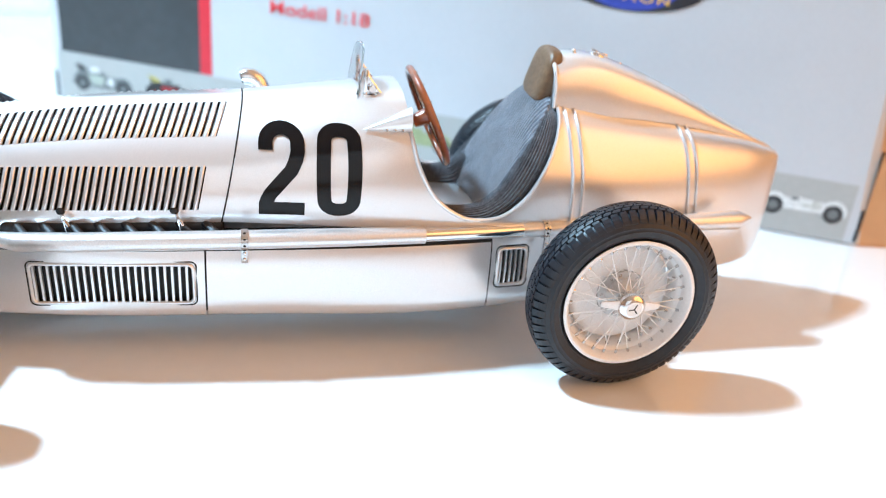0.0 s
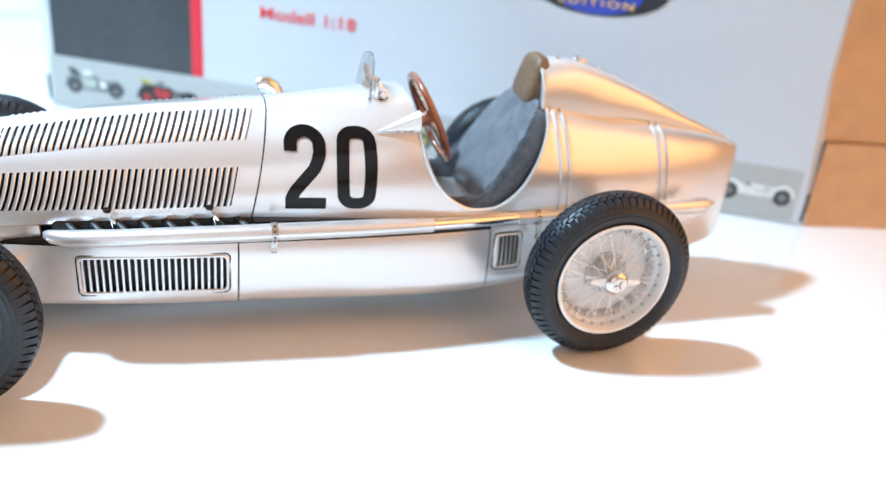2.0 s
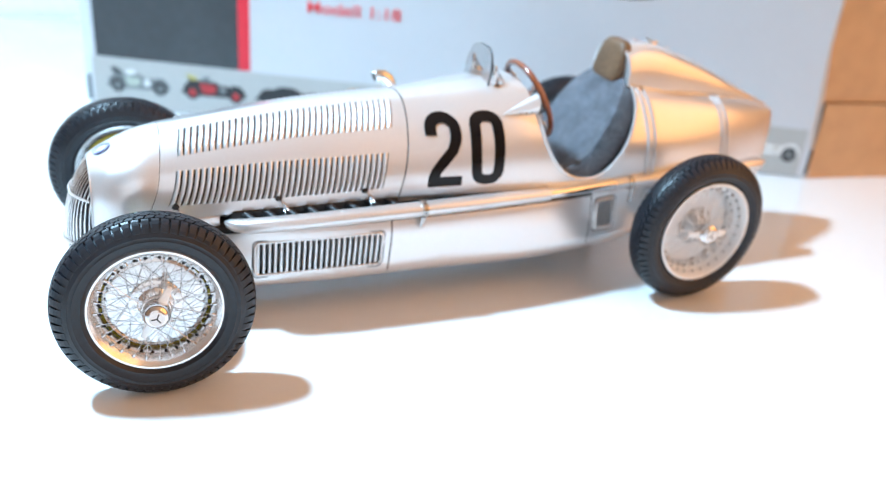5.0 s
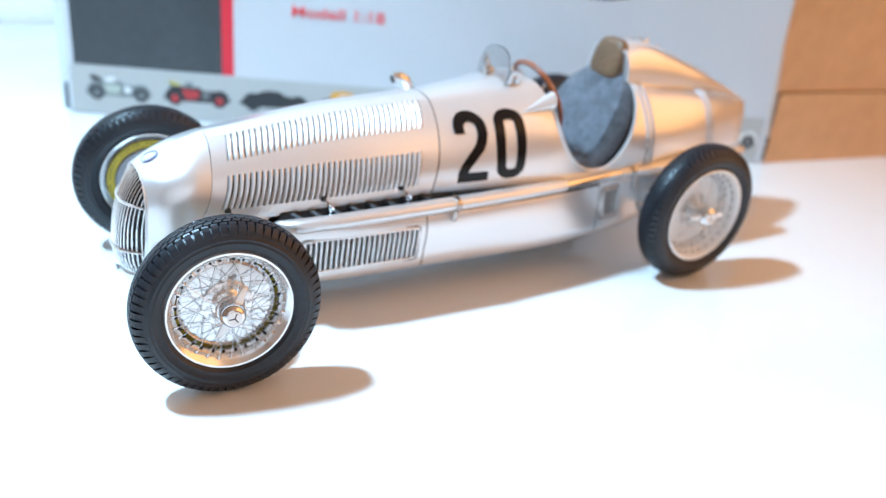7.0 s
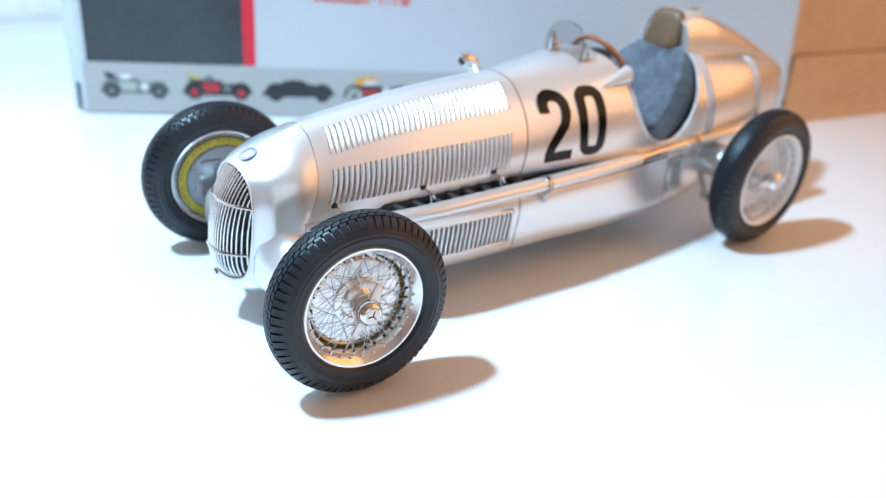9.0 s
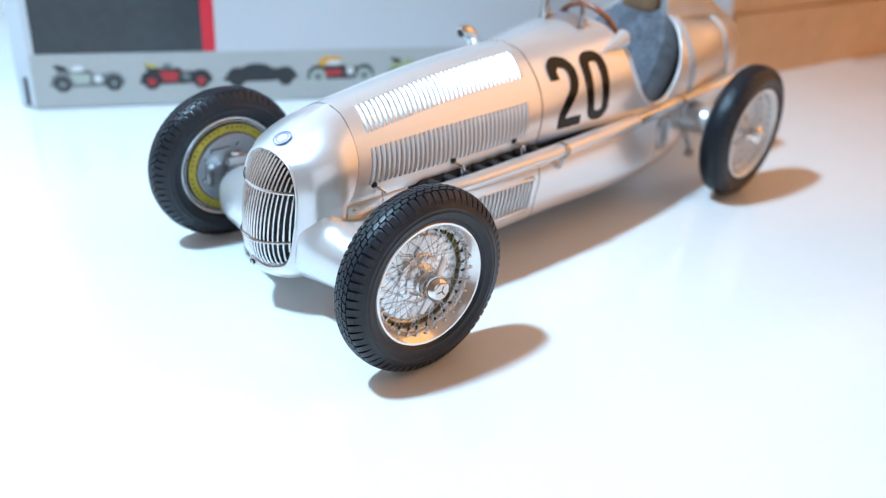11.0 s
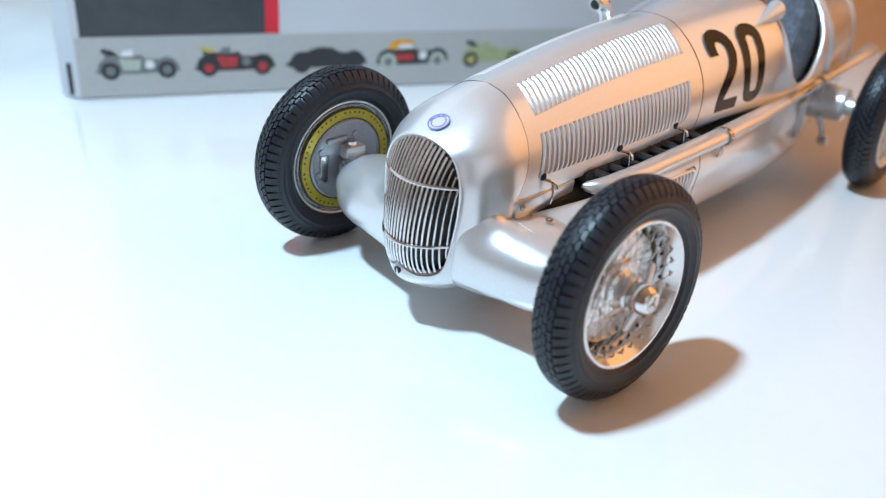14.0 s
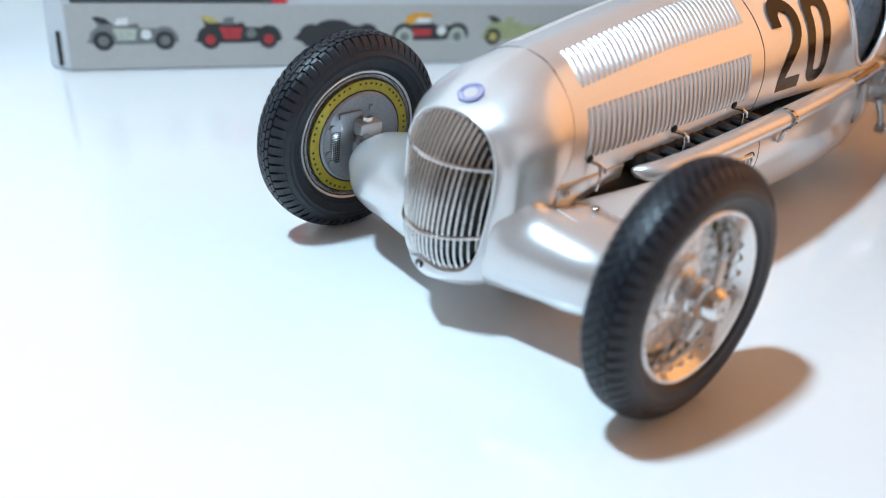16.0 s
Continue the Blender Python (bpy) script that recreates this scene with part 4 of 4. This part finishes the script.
part("number_two", join(stroke(two, STR, caps={0: (-1, 0), len(two) - 1: (1, 0)}), stroke([(x, STR / 2) for x in steps(c2 - w2 - STR / 2, c2 + w2 + STR / 2, 12)], STR)), BLACKNUM, scuttle, "black racing number two")

# side scoop by the cockpit
scoop = [[(17.4 + 10.3 * f, -16.6 + 0.4 * f + 2.6 * f * math.cos(radians(a)), 50.75 + 2.35 * f + 2.7 * f * math.sin(radians(a))) for a in range(0, 360, 18)] for f in (0.02, 0.2, 0.45, 0.7, 0.9, 1.0)]
part("side_scoop", capped(scoop), SILVER, scuttle, "conical silver scoop beside the cockpit", raw=True)
for f in (0.5, 0.66, 0.82):
    part("rivet", dome((17.4 + 10.3 * f, -16.6 - 1.6 * f, 50.75 + 0.6 * f), 0.33, n=8, m=6), STEEL, scuttle, raw=True)
# breather horn on the far side of the bonnet joint
horn_path = [(-6.7, 16.4, 52.2), (-5.9, 16.4, 52.5), (-4.4, 16.3, 52.5), (-2.9, 16.1, 51.6), (-1.9, 15.8, 49.8), (-1.6, 15.2, 46.0)]
horn = part("breather_horn", tube(horn_path, [1.75, 2.0, 2.05, 2.05, 1.95, 1.8], 20), DRUM, scuttle, "bright breather horn", raw=True)
part("horn_mouth", tube([(-6.85, 16.4, 52.15), (-6.6, 16.4, 52.23)], 1.35, 16), DARK, horn, "dark mouth of the horn", raw=True)

# windscreen
def screen_point(u, v):
    wide = 7.6 * (1 - 0.55 * max(0.0, v - 0.35) ** 2)
    return (18.9 + 1.1 * v + 1.4 * (1 - u * u) * (1 - 0.5 * v) - 1.4, wide * u, 55.6 + 9.6 * v * (1 - 0.16 * abs(u) ** 3))


screen = part("windscreen", grid([[screen_point(u, v) for u in steps(-1, 1, 18)] for v in steps(0, 1, 12)]), GLASS, car, "small clear aero windscreen", raw=True)
tk = screen.modifiers.new("thickness", "SOLIDIFY")
tk.thickness = 0.0004
for y in (-6.6, 6.6):
    bracket = part("screen_bracket", block(18.9, 19.6, y - 0.75, y + 0.75, 55.2, 61.2, 0.2), CHROME, screen, "chrome screen bracket", raw=True)
    part("bracket_foot", block(18.6, 23.6, y - 1.4, y + 1.4, 54.4, 55.8, 0.35), CHROME, bracket, raw=True)
    part("wing_nut", tube([(20.6, y - 1.5, 57.0), (20.6, y - 0.5, 57.0), (20.6, y + 0.5, 57.0), (20.6, y + 1.5, 57.0)], [0.7, 1.0, 1.0, 0.7], 10), CHROME, bracket, raw=True)
    part("stay", tube([(19.2, y, 60.2), (22.9, y, 55.4)], 0.34, 6), CHROME, bracket, raw=True)
    for sx in (21.9, 23.0):
        part("foot_screw", dome((sx, y, 55.8), 0.55, (1, 1, 0.5), 8, 5), STEEL, bracket, raw=True)

# steering wheel
SWC = Vector((35.3, 0.6, 48.8))
SW_N = Vector((-0.912, 0.03, -0.41)).normalized()
SW_B = SW_N.cross(Vector((0, 1, 0))).normalized()


def sw(r, a, out=0.0):
    return tuple(SWC + Vector((0, 1, 0)) * (r * math.cos(a)) + SW_B * (r * math.sin(a)) + SW_N * out)


swheel = part("steering_wheel", tube([sw(11.7, 2 * math.pi * k / 48) for k in range(48)], 0.85, 12, closed=True), WHEELWOOD, car, "varnished wooden steering wheel rim", raw=True)
for k in range(4):
    a = math.pi / 4 + k * math.pi / 2
    spk = part("wheel_spoke", tube([sw(1.8, a), sw(11.2, a)], [0.55, 0.42], 8), CHROME, swheel, "chrome wheel spoke")
    for r in (4.5, 6.5, 8.5):
        part("spoke_stud", dome(sw(r, a, -0.4), 0.5, n=8, m=6), CHROME, spk)
for k in range(16):
    part("rim_rivet", dome(sw(11.7, 2 * math.pi * (k + 0.5) / 16, -0.8), 0.28, n=6, m=4), STEEL, swheel)
part("wheel_hub", tube([sw(0, 0, -0.9), sw(0, 0, 0.6), sw(0, 0, 3.6)], [2.0, 2.0, 1.5], 16), WHEELWOOD, swheel)
part("steering_column", tube([sw(0, 0, 2), sw(0, 0, 14)], 0.9, 10), STEEL, swheel)

# cockpit tub and seat
tub = [[(x, y * 15.6, 20.5 + 2.4 * abs(y) ** 3) for y in steps(-1, 1, 12)] for x in steps(22, 63, 10)]
part("cockpit_floor", grid(tub), DARK, car, "dark cockpit floor")
part("dashboard", capped([[tuple(np.array(upper(x, q)) * (1, 0.93, 1) - (0, 0, 0.9)) for q in steps(-4.5, 4.5, 30)] for x in (26.6, 27.6)]), DARK, car, "dark dashboard", smooth=False)
for side in (1, -1):
    part("cockpit_lining", grid([[tuple(np.array(upper(x, side * s)) * (1, 0.94, 1)) for s in steps(s_at_height(x, rim_height(x, side)), 6, 6)] for x in steps(30.2, 65.6, 24)]), DARK, car)


def seat_back_point(u, v):
    """The padded back: u across, v from the crease up to the rounded top."""
    z = 24.4 + 32.0 * v
    x = float(spline([(24.4, (47.8,)), (31.0, (49.2,)), (36.0, (51.4,)), (43.0, (54.6,)), (50.0, (58.2,)), (56.4, (61.6,))], z)[0])
    half = float(spline([(0.0, (13.2,)), (0.2, (14.4,)), (0.43, (15.0,)), (0.63, (14.4,)), (0.82, (12.4,)), (0.945, (9.0,)), (1.0, (5.5,))], v)[0])
    wrap = abs(u) ** 3
    tuft = 0.34 * math.sin(v * 9.4 + 0.6) * math.cos(u * 4.2 + 0.4) + 0.2 * math.sin(v * 17.0 + u * 5.0)
    return (x - 2.6 * wrap * (1 - v) + 1.2 * wrap * v + tuft * (1 - wrap), half * u, z - 0.9 * wrap * v)


seat_back = part("seat_back", grid([[seat_back_point(u, v) for u in steps(-1, 1, 30)] for v in steps(0, 1, 26)]), CLOTH, car, "grey corduroy bucket seat back", angle=80, raw=True)
m1 = seat_back.modifiers.new("padding", "SOLIDIFY")
m1.thickness, m1.offset = 0.0028, 0.0
m2 = seat_back.modifiers.new("round", "SUBSURF")
m2.levels = m2.render_levels = 1
# cushion takes the darker cloth, the shade between the bolsters put into colour
seat_base = part("seat_base", cushion(40.8, 0.0, 25.4, 10.6, 12.6, 2.6, 0.0, 0.6), CLOTHRIB, car, "grey corduroy seat cushion, darkened for shade", angle=80, raw=True)
for side in (1, -1):
    line = [(30.6, 13.8, 35.8), (32.4, 15.0, 33.0), (36.0, 15.7, 30.8), (41.0, 15.8, 29.8), (47.0, 15.6, 30.4), (52.4, 15.0, 34.0), (56.2, 14.2, 39.4), (59.0, 12.8, 45.2), (61.0, 10.4, 50.6), (62.0, 8.0, 53.4)]
    girth = [(1.2,), (1.9,), (2.6,), (3.1,), (3.6,), (4.0,), (4.2,), (3.8,), (2.8,), (1.3,)]
    runs = steps(0, 9, 60)
    spine = [along(line, u) for u in runs]
    low, wide = ((0.0, 0.0), (1.0, 1.0)) if side > 0 else ((-2.9, -0.3), (1.5, 1.0))
    part("seat_bolster", tube([(x, -side * (y - (1.4 if side < 0 and x < 52 else 0.0)), z + float(np.interp(x, [48.0, 57.0], low))) for x, y, z in spine], [along(girth, u)[0] * float(np.interp(along(line, u)[0], [48.0, 57.0], wide)) for u in runs], 264, ribs=38, rib=0.055), CLOTHRIB, car, "ribbed grey seat bolster", angle=80, raw=True)

# running gear
for x in (AXLE_R,):
    part("rear_axle", tube([(x, -32, HUB_Z), (x, -27.5, HUB_Z), (x, -27, HUB_Z), (x, -20, HUB_Z), (x, -16, HUB_Z), (x, 16, HUB_Z), (x, 20, HUB_Z), (x, 27, HUB_Z), (x, 27.5, HUB_Z), (x, 34, HUB_Z)], [2.6, 2.6, 5.0, 5.6, 6.0, 6.0, 5.6, 5.0, 2.6, 2.6], 28), SILVER, car, "silver rear axle tube", raw=True)
    for side in (-1, 1):
        link = part("spring_link", tube([(66, side * 20.5, 18), (68, side * 22, 12.5), (69, side * 22.5, 9.5)], [0.9, 0.7, 0.7], 8), STEEL, car, "steel spring shackle")
        part("link_eye", tube([(69, side * 21.4, 9.5), (69, side * 23.8, 9.5)], 1.4, 12), STEEL, link)
part("front_axle", tube([(AXLE_F, -34, HUB_Z), (AXLE_F, 34, HUB_Z)], 1.6, 12), STEEL, car, "steel front axle beam", raw=True)


# wheels: axis along y, outer side towards -y, rim lip plane at y = -4
def build_wheel(radius, hw, rim_r, depths, at, drum, ear_turn):
    """radius and half width of the tyre, radius of the rim's lip, and where the drawn depths lie across the wheel."""
    lip, k_rim = -4.6, rim_r / 15.25
    stretch = (radius - rim_r) / (21.45 - 15.25)

    def deep(y):
        return float(np.interp(y, [d[0] for d in depths], [d[1] for d in depths]))

    def fitted(geo):
        """Drawn radii and depths brought to this wheel's size."""
        out = []
        for x, y, z in geo[0]:
            r = math.hypot(x, z) or 1.0
            k = k_rim if r <= 15.25 else (rim_r + (r - 15.25) * stretch) / r
            out.append((x * k, deep(y), z * k))
        return out, geo[1]

    def wheel_part(name, geo, material, parent, label="", smooth=True):
        return part(name, fitted(geo), material, parent, label, smooth, raw=True)

    well = [(14.3, lip + 0.05), (14.0, lip + 0.4), (12.95, lip + 2.3), (12.7, lip + 2.9), (12.4, lip + 4.0)] if drum else [(14.2, lip + 0.2), (14.05, lip + 0.7), (13.75, lip + 1.1), (13.6, lip + 3.0), (13.0, lip + 3.3), (12.7, lip + 3.9)]
    rim = wheel_part("wheel", lathe([(15.1, lip + 0.5), (15.25, lip), (14.95, lip - 0.25), (14.5, lip - 0.2)] + well + [(12.3, 2.0), (12.5, 3.0), (12.7, 4.2), (13.5, 4.4), (13.65, 4.0), (13.75, 2.9), (14.15, 2.9), (14.35, 4.5), (14.9, 4.7), (15.15, 4.4), (15.15, 3.2),
                               (14.4, 2.4), (12.9, 2.0), (13.2, lip + 4.2), (13.9, lip + 3.2), (14.3, lip + 1.4), (15.1, lip + 0.5)], 72), RIM_BRIGHT if drum else RIM, car, "wire wheel with white-silver rim")
    outer = [(14.8, 0.62), (15.3, 0.78), (15.7, 0.86), (15.85, 0.90), (16.0, 0.89), (16.6, 0.96), (17.2, 0.995), (17.35, 1.015), (17.5, 0.995), (18.0, 0.985), (18.15, 1.0), (18.35, 0.965), (19.0, 0.905), (19.55, 0.83), (19.95, 0.71), (20.3, 0.56), (20.5, 0.42), (20.6, 0.25)]

    def at_r(r):
        return rim_r + (r - 15.25) * stretch

    def shape(r):
        """The tyre's half width at a drawn radius."""
        return hw * float(np.interp(r, [q[0] for q in outer], [q[1] for q in outer]))

    prof = [(at_r(r), -hw * k) for r, k in outer] + [(at_r(20.6), 0)] + [(at_r(r), hw * k) for r, k in outer[::-1]]
    tyre = part("tyre", lathe(prof, 96), RUBBER, rim, "black rubber tyre with block tread", raw=True)
    cells, N = [], 66

    def lug(a0, a1, steps_out, side):
        """A tread block: rows of (depth share, inner radius, outer radius) across the tyre, between two angles."""
        v, f = [], []
        for y, r_in, r_out in steps_out:
            for a in (a0, a1):
                v += [(at_r(r_in) * math.cos(a), side * hw * y, at_r(r_in) * math.sin(a)), (at_r(r_out) * math.cos(a), side * hw * y, at_r(r_out) * math.sin(a))]
        for q in range(len(steps_out) - 1):
            o = 4 * q
            f += [(o + 1, o + 3, o + 7, o + 5), (o, o + 1, o + 5, o + 4), (o + 2, o + 6, o + 7, o + 3)]
        e = 4 * (len(steps_out) - 1)
        f += [(0, 2, 3, 1), (e, e + 1, e + 3, e + 2)]
        cells.append((v, f))

    for side in (1, -1):
        for k in range(N):
            turn = 2 * math.pi / N
            p = turn * (k + (0.0 if side > 0 else 0.5))
            # two middle ribs of stepped blocks, then the shoulder bars that run down the sidewall
            lug(p, p + 0.88 * turn, [(0.015, 20.3, 21.45), (0.11, 20.3, 21.45)], side)
            lug(p + 0.14 * turn, p + 0.98 * turn, [(0.11, 20.3, 21.45), (0.20, 20.3, 21.42)], side)
            lug(p + 0.5 * turn, p + 1.3 * turn, [(0.25, 20.2, 21.4), (0.34, 20.2, 21.33)], side)
            lug(p + 0.62 * turn, p + 1.44 * turn, [(0.34, 20.2, 21.33), (0.44, 20.1, 21.22)], side)
            lug(p + 0.1 * turn, p + 0.84 * turn, [(0.49, 20.2, 21.15), (0.60, 19.9, 20.92), (0.74, 19.4, 20.4), (0.85, 18.9, 19.75), (0.915, 18.4, 19.1)], side)
    tagged(part("tread", join(*cells), RUBBER, tyre, smooth=False, raw=True), kind="stuff")
    shell = [(0, -5.0), (2.2, -5.0), (2.4, -4.2), (2.0, -3.8), (2.1, -2.0), (3.4, -0.6), (3.9, 0.2), (5.6, 0.3), (5.75, 0.6), (5.7, 3.2), (0, 3.2)]
    if drum:
        shell = [(0, -5.0), (2.2, -5.0), (2.4, -4.4), (3.2, -4.1), (3.5, -3.5), (3.0, -3.0), (2.3, -2.6), (2.4, -1.2), (3.6, -0.6), (4.1, 0.1), (5.8, 0.2), (6.1, 0.5), (6.0, 3.2), (0, 3.2)]
    hub = wheel_part("hub", lathe(shell, 36), RIM_BRIGHT if drum else SILVER_MATT, rim, "bright hub shell with bolted flange")
    for k in range(14):
        a = 2 * math.pi * k / 14
        wheel_part("hub_bolt", dome((4.8 * math.cos(a), 0.3, 4.8 * math.sin(a)), 0.38, n=8, m=4), STEEL, hub)
    capo = wheel_part("knock_off", lathe([(0, -8.2), (1.95, -8.2), (2.45, -7.85), (3.0, -6.9), (3.2, -6.0), (3.2, -5.2), (2.0, -4.6)], 32), CHROME, rim, "chrome knock-off hub nut")
    face = wheel_part("nut_face", lathe([(0, -8.27), (1.75, -8.27), (1.8, -8.18)], 28), RIM, capo, "pale disc on the hub nut")
    for k in range(3):
        wheel_part("nut_mark", turned(block(-0.14, 0.14, -8.31, -8.24, 0.0, 1.3), Matrix.Rotation(k * 2 * math.pi / 3 + 0.4, 3, "Y")), SEAM, face, smooth=False)
    for a in (ear_turn, ear_turn + math.pi):
        ear = block(1.6, 7.0, -6.3, -5.5, -1.25, 1.25, 0.3)
        ear = [(v[0], v[1] + 0.16 * max(0, v[0] - 2), v[2] * (1.2 - 0.1 * v[0])) for v in ear[0]], ear[1]
        wheel_part("nut_ear", turned(ear, Matrix.Rotation(a, 3, "Y")), RIM, capo)
    wires = []
    for k in range(56):
        outer_row = k % 2 == 0
        a = 2 * math.pi * k / 56
        lean = (0.52 if (k // 2) % 2 else -0.52) if outer_row else (0.85 if (k // 2) % 2 else -0.85)
        r0, y0 = (2.2, -3.4) if outer_row else (5.5, 0.45)
        r1, y1 = ((13.3, lip + 1.6) if drum else (13.6, lip + 1.9)) if outer_row else (12.5, lip + 4.0)
        p0 = (r0 * math.cos(a + lean), y0, r0 * math.sin(a + lean))
        p1 = (r1 * math.cos(a), y1, r1 * math.sin(a))
        wire = wheel_part("spoke", tube([p0, p1], 0.085 if drum else 0.13, 5), STEEL if drum else SPOKE, rim)
        wheel_part("nipple", tube([tuple(np.array(p1) * 0.93 + np.array(p0) * 0.07), p1], 0.34, 6), STUB if drum and not outer_row else STEEL, wire)
    brake = wheel_part("brake_drum", lathe([(0, 1.2), (10.2, 1.2), (11.2, 1.5), (11.7, 2.1), (11.9, 5.2), (11.2, 5.6), (0, 5.6)], 56), DRUM if drum else RIM, rim, "satin silver brake drum")
    if drum:
        wheel_part("ring_plate", lathe([(10.8, 4.6), (10.8, 6.0), (12.95, 6.0), (12.95, 4.6)], 64), YELLOW, brake, "yellow ring with drilled holes")
        for k in range(54):
            if k % 6 == 0:
                continue
            a = 2 * math.pi * k / 54
            wheel_part("ring_hole", dome((12.2 * math.cos(a), 6.0, 12.2 * math.sin(a)), 0.3, (1, 0.35, 1), 8, 6), DARK, brake)
        for groove_r, thick in ((13.25, 0.2), (14.25, 0.14), (10.62, 0.18)):
            wheel_part("dark_groove", tube([(groove_r * math.cos(2 * math.pi * k / 72), 4.5 if groove_r > 11 else 5.9, groove_r * math.sin(2 * math.pi * k / 72)) for k in range(72)], thick, 6, closed=True), SEAM, brake, "dark ring groove")
        plate = wheel_part("back_plate", lathe([(10.5, 4.6), (10.4, 6.2), (10.0, 6.8), (9.5, 6.4), (9.2, 6.5), (0, 6.6)], 56), PLATE, brake, "satin grey brake back plate")
        wheel_part("boss", block(0.2, 6.2, 6.4, 7.4, 5.2, 6.6, 0.4), PLATE, plate)
        for bx, bz in ((7.6, 3.4), (-2.4, 6.6), (8.3, -2.4), (7.6, -4.6)):
            wheel_part("plate_bolt", tube([(bx, 6.6, bz), (bx, 7.1, bz)], 0.75, 8), PLATE, plate)
        mesh_plate = wheel_part("mesh_vent", block(5.6, 8.0, 6.5, 7.0, -4.8, 2.4, 0.1), STEEL, plate, "fine mesh vent")
        for ix in range(5):
            for iz in range(13):
                x, z = 5.8 + 0.5 * ix, -4.5 + 0.55 * iz
                wheel_part("mesh_hole", block(x - 0.15, x + 0.15, 6.95, 7.06, z - 0.17, z + 0.17), DARK, mesh_plate, smooth=False)
        wheel_part("kingpin_bracket", block(-4.0, 2.0, 5.6, 11.0, 0.9, 4.3, 0.9), SILVER_MATT, brake, "silver kingpin bracket")
        wheel_part("kingpin_arm", block(-2.2, 2.0, 5.6, 10.4, -3.2, -0.6, 0.6), SILVER_MATT, brake, "silver lower kingpin arm")
        wheel_part("kingpin", tube([(-0.8, 8.4, -3.0), (-0.8, 8.4, 1.2)], 1.0, 12), DARK, brake, "dark kingpin")
        wheel_part("kingpin_bolt", tube([(-0.8, 8.6, 4.2), (-0.8, 8.6, 5.2)], 1.4, 14), CHROME, brake, "chrome kingpin bolt")
    rim.matrix_basis = Matrix.Translation(Vector(at) * MM)
    return rim


FRONT_DEPTHS = [(-8.35, -6.9), (-4.6, -3.15), (0.0, 0.0), (4.7, 3.0), (6.0, 3.3), (6.6, 3.5), (7.4, 4.1), (10.0, 5.4), (12.4, 7.0)]
REAR_DEPTHS = [(-8.35, -6.5), (-4.6, -4.1), (0.0, 0.2), (4.7, 4.0), (7.0, 5.0)]
front = build_wheel(21.14, 4.35, 14.25, FRONT_DEPTHS, (-75.4, -40.8, 21.14), True, radians(-62))
STEER = Matrix.Rotation(radians(-5.5), 4, "Z")
front.matrix_basis = front.matrix_basis @ STEER @ Matrix.Rotation(radians(-3.0), 4, "X")
copy_thing(front, Matrix.Translation(Vector((-73.0, 38.7, 21.14)) * MM) @ STEER @ Matrix.Rotation(radians(3.0), 4, "X") @ Matrix.Rotation(math.pi, 4, "Z"))
rear = build_wheel(21.65, 4.5, 14.94, REAR_DEPTHS, (AXLE_R, -38.6, 21.65), False, radians(4))
copy_thing(rear, Matrix.Translation(Vector((AXLE_R, 38.6, 21.65)) * MM) @ Matrix.Rotation(math.pi, 4, "Z"))
